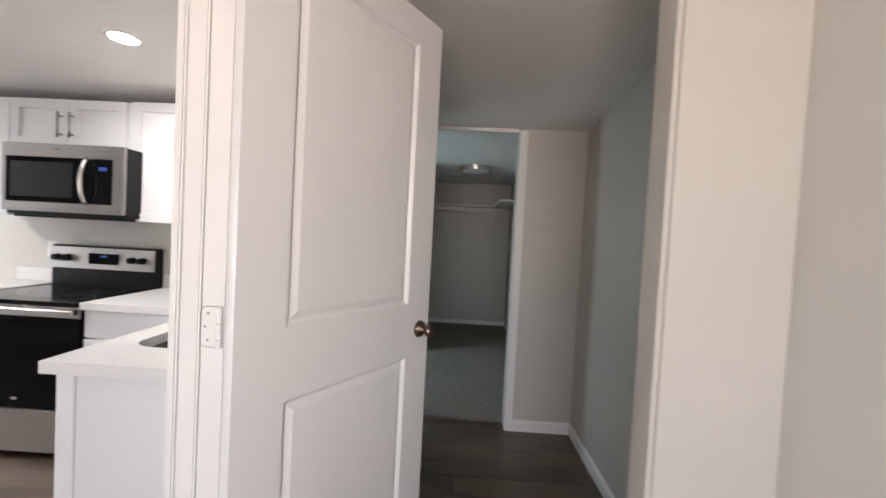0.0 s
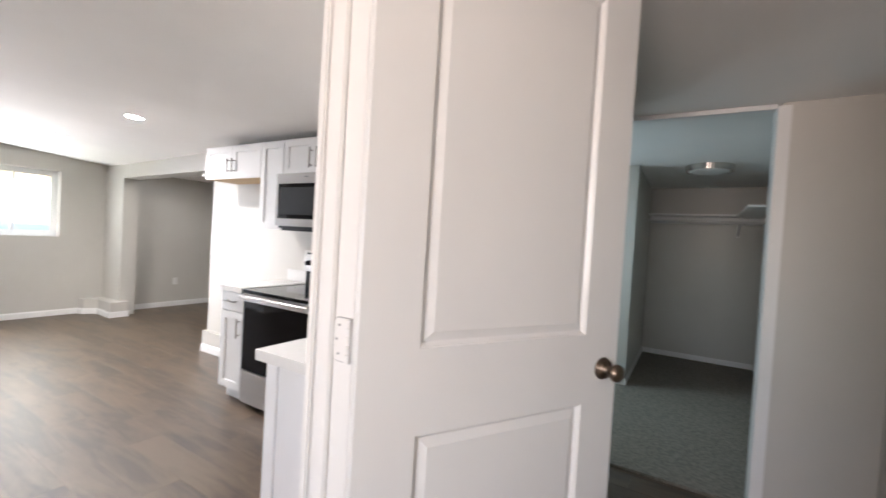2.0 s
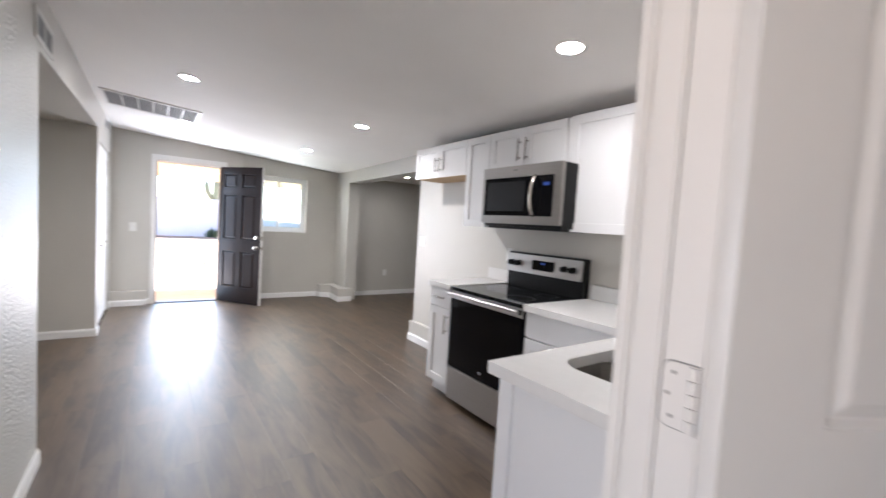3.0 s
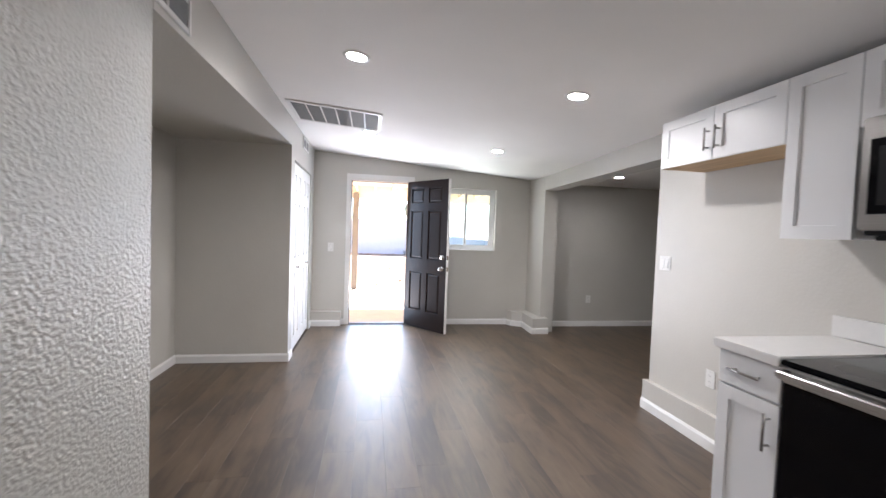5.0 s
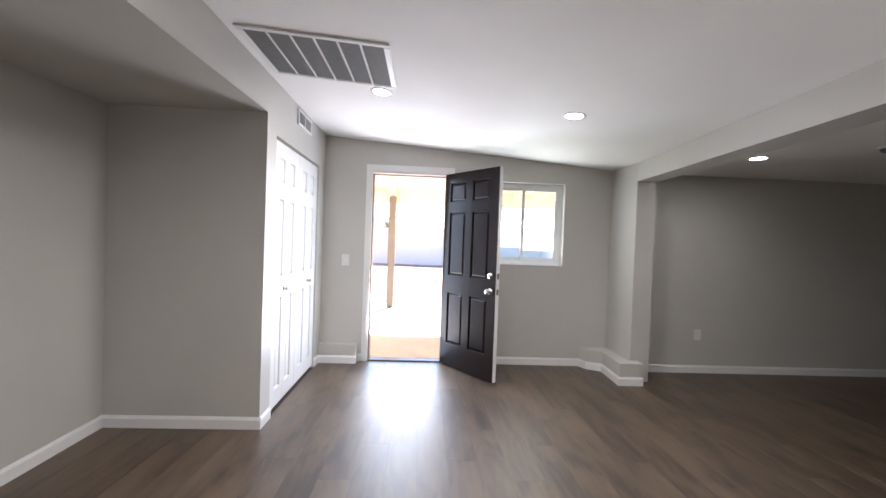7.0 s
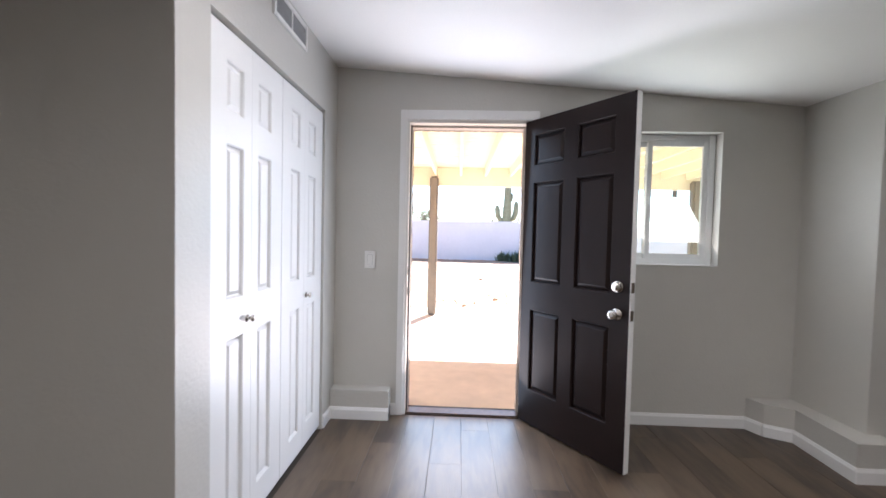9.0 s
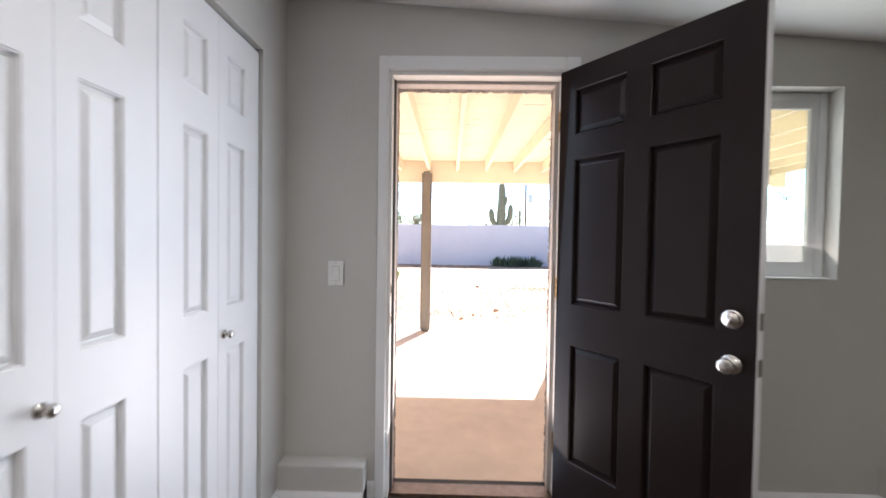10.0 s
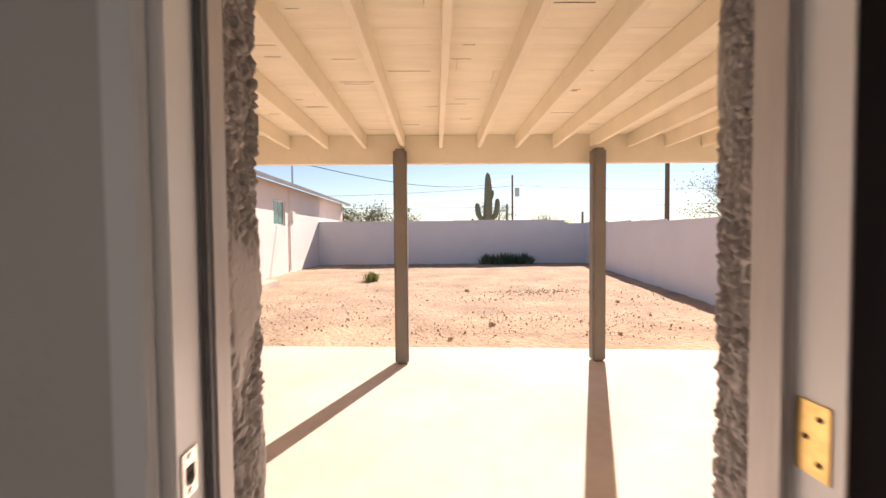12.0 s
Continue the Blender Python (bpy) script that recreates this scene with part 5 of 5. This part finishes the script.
# cactus stems and poles beyond the wall
for x, y, h, r, nm, lab, cat, m in ((-46.0, 7.9, 6.9, 0.09, "utility_pole", "thin wooden utility pole beyond the wall", "utility pole", BARK),
                                    (-42.0, 6.7, 3.9, 0.10, "cactus_stem", "slim upright cactus stem beyond the wall", "cactus", CACTUS),
                                    (-36.0, 11.0, 2.9, 0.09, "cactus_stem", "slim upright cactus stem beyond the wall", "cactus", CACTUS),
                                    (-38.0, 3.45, 2.55, 0.10, "cactus_stem", "slim upright cactus stem beyond the wall", "cactus", CACTUS),
                                    (-30.5, 13.9, 5.4, 0.13, "utility_pole", "wooden utility pole beyond the side wall", "utility pole", BARK)):
    p = empty(nm, lab, cat)
    part("pole" if "pole" in nm else "stem", cyl(bmesh.new(), (x, y, -0.1), (x, y, h), r * 1.1, r * 0.9, 14), m, p)
    if (nm, x) == ("utility_pole", -46.0):
        part("transformer", cyl(bmesh.new(), (x, y + 0.45, 4.9), (x, y + 0.45, 5.7), 0.22, n=14), STEEL, p)
for a, b, sag in (((-23.25, -4.82, 4.25), (-46.0, 7.9, 6.6), 0.9), ((-46.0, -30.0, 5.6), (-46.0, 7.9, 5.9), 0.7), ((-46.0, 7.9, 6.0), (-46.0, 40.0, 6.2), 0.6), ((-46.0, -30.0, 4.2), (-46.0, 40.0, 4.4), 0.4)):
    pts = [Vector(a).lerp(Vector(b), i / 24) - Vector((0, 0, sag * 4 * (i / 24) * (1 - i / 24))) for i in range(25)]
    tagged(part("power_line", tube(bmesh.new(), pts, 0.016, 6), BLACK), "thin black overhead power line", "cable")


def tree(x, y, h, spread, leaves, seed, label):
    rng = random.Random(seed)
    ob = empty("tree", label, "tree", m=Matrix.Translation((x, y, -0.1)))
    bm = bmesh.new()
    tips = []
    tube(bm, [(0, 0, 0), (0.06, 0.03, h * 0.2), (0.0, 0.08, h * 0.38)], [0.13, 0.11, 0.09], 10)
    for i in range(9):
        a = rng.uniform(0, 6.28)
        d = Vector((math.cos(a), math.sin(a), 0)) * spread * rng.uniform(0.35, 0.9)
        p0 = Vector((0, 0.05, h * rng.uniform(0.22, 0.38)))
        p2 = p0 + d + Vector((0, 0, h * rng.uniform(0.25, 0.55)))
        p1 = p0.lerp(p2, 0.5) + Vector((0, 0, 0.12 * h))
        tube(bm, [p0, p1, p2], [0.06, 0.035, 0.012], 7)
        tips += [p1, p2, p1.lerp(p2, 0.5)]
        for k in range(3):
            q = p1.lerp(p2, rng.random()) + Vector((rng.gauss(0, 0.3), rng.gauss(0, 0.3), rng.uniform(0, 0.4))) * spread * 0.6
            tube(bm, [p1, q], [0.02, 0.006], 5)
            tips.append(q)
    part("trunk", bm, BARK, ob)
    vs, fs = [], []
    for i in range(leaves):
        c = Vector(rng.choice(tips)) + Vector((rng.gauss(0, 1), rng.gauss(0, 1), rng.gauss(0, 0.7))) * spread * 0.16
        c.z = max(c.z, h * 0.2)
        s = rng.uniform(0.03, 0.085)
        a = Euler((rng.random() * 6, rng.random() * 6, rng.random() * 6)).to_matrix()
        k = len(vs)
        vs += [c + a @ Vector(q) * s for q in ((-1, 0, 0), (0, 0.45, 0.1), (1.2, 0, 0), (0, -0.45, 0.1))]
        fs.append((k, k + 1, k + 2, k + 3))
    me = bpy.data.meshes.new("crown")
    me.from_pydata(vs, [], fs)
    me.materials.append(LEAF)
    new("crown", me).parent = ob


tree(-33.5, -4.1, 4.0, 2.1, 3400, 1, "feathery grey-green desert tree beyond the wall")
tree(-33.0, -1.4, 3.5, 1.2, 1200, 2, "small grey-green desert tree beyond the wall")
tree(-44.0, 6.0, 4.6, 2.0, 1200, 3, "sparse pale desert tree beyond the wall")
tree(-33.0, 19.8, 5.4, 2.6, 3000, 5, "feathery desert tree beyond the side wall")
tree(-46.0, 11.6, 3.7, 2.2, 1200, 6, "low desert shrub tree beyond the wall")


def agave(x, y, s, seed, name="agave", label="dark spiky agave clump at the foot of the wall", cat="shrub", m=AGAVE, n=70):
    rng = random.Random(seed)
    vs, fs = [], []
    for i in range(n):
        a, lean = rng.uniform(0, 6.28), rng.uniform(0.1, 1.0)
        d = Vector((math.cos(a) * lean, math.sin(a) * lean, 1.0 - 0.45 * lean)).normalized()
        side = Vector((-math.sin(a), math.cos(a), 0)) * 0.035 * s / 0.5
        o = Vector((rng.gauss(0, 0.25), rng.gauss(0, 0.25), 0)) * s
        ln = s * rng.uniform(0.7, 1.15)
        k = len(vs)
        mid_ = o + d * ln * 0.5 + Vector((0, 0, 0.02))
        vs += [o - side, o + side, mid_ + side * 0.8, mid_ - side * 0.8, o + d * ln + Vector((0, 0, -0.05 * lean))]
        fs += [(k, k + 1, k + 2, k + 3), (k + 3, k + 2, k + 4)]
    me = bpy.data.meshes.new(name)
    me.from_pydata(vs, [], fs)
    me.materials.append(m)
    ob = tagged(new(name, me), label, cat, "yard plants")
    ob.location = (x, y, -0.09)


for i in range(8):
    agave(-26.75 + 0.1 * (i % 2), 3.15 + 0.27 * i, 0.55 + 0.06 * math.sin(i * 2.3), 20 + i)
agave(-19.8, -1.28, 0.32, 60, "weed", "small yellow-green weed growing in the dirt", "shrub", WEED, 130)

# ---- floor planks, last ----
PW, PL = 0.182, 1.22
shared = bpy.data.meshes.new("plank")
bm = B(0.0002, PL - 0.0002, 0.0002, PW - 0.0002, -0.006, 0.0, 0.0003, 1)
bm.to_mesh(shared)
bm.free()
shared.materials.append(PLANK)
cuts = {}


def plank_mesh(length, width):
    key = (round(length, 2), round(width, 2))
    if key == (round(PL, 2), round(PW, 2)):
        return shared
    if key not in cuts:
        me = bpy.data.meshes.new("plank")
        bm = B(0.0002, key[0] - 0.0002, 0.0002, key[1] - 0.0002, -0.006, 0.0, 0.0003, 1)
        bm.to_mesh(me)
        bm.free()
        me.materials.append(PLANK)
        cuts[key] = me
    return cuts[key]


def lay(x0, x1, y0, y1, start):
    r, y = start, y0
    while y < y1 - 0.005:
        w = min(PW, y1 - y)
        x = x0 - (0.0, 0.41, 0.82, 0.20, 0.61, 1.02)[r % 6]
        while x < x1:
            a, b = max(x, x0), min(x + PL, x1)
            if b - a > 0.02:
                ob = new("plank", plank_mesh(b - a, w))
                ob.parent = floor
                ob.location = (a, y, 0)
            x += PL
        y += w
        r += 1


lay(EW + 0.0, -1.20, LW, 3.0, 0)
lay(-5.87, -3.21, -1.10, LW, 2)
lay(-1.20, 0.752, -0.8, 1.0, 1)
lay(-0.57, 0.88, 1.0, 3.21, 3)
lay(-1.20, -0.672, 1.0, 1.5, 4)
lay(-7.36, -4.0, 3.0, 6.2, 5)
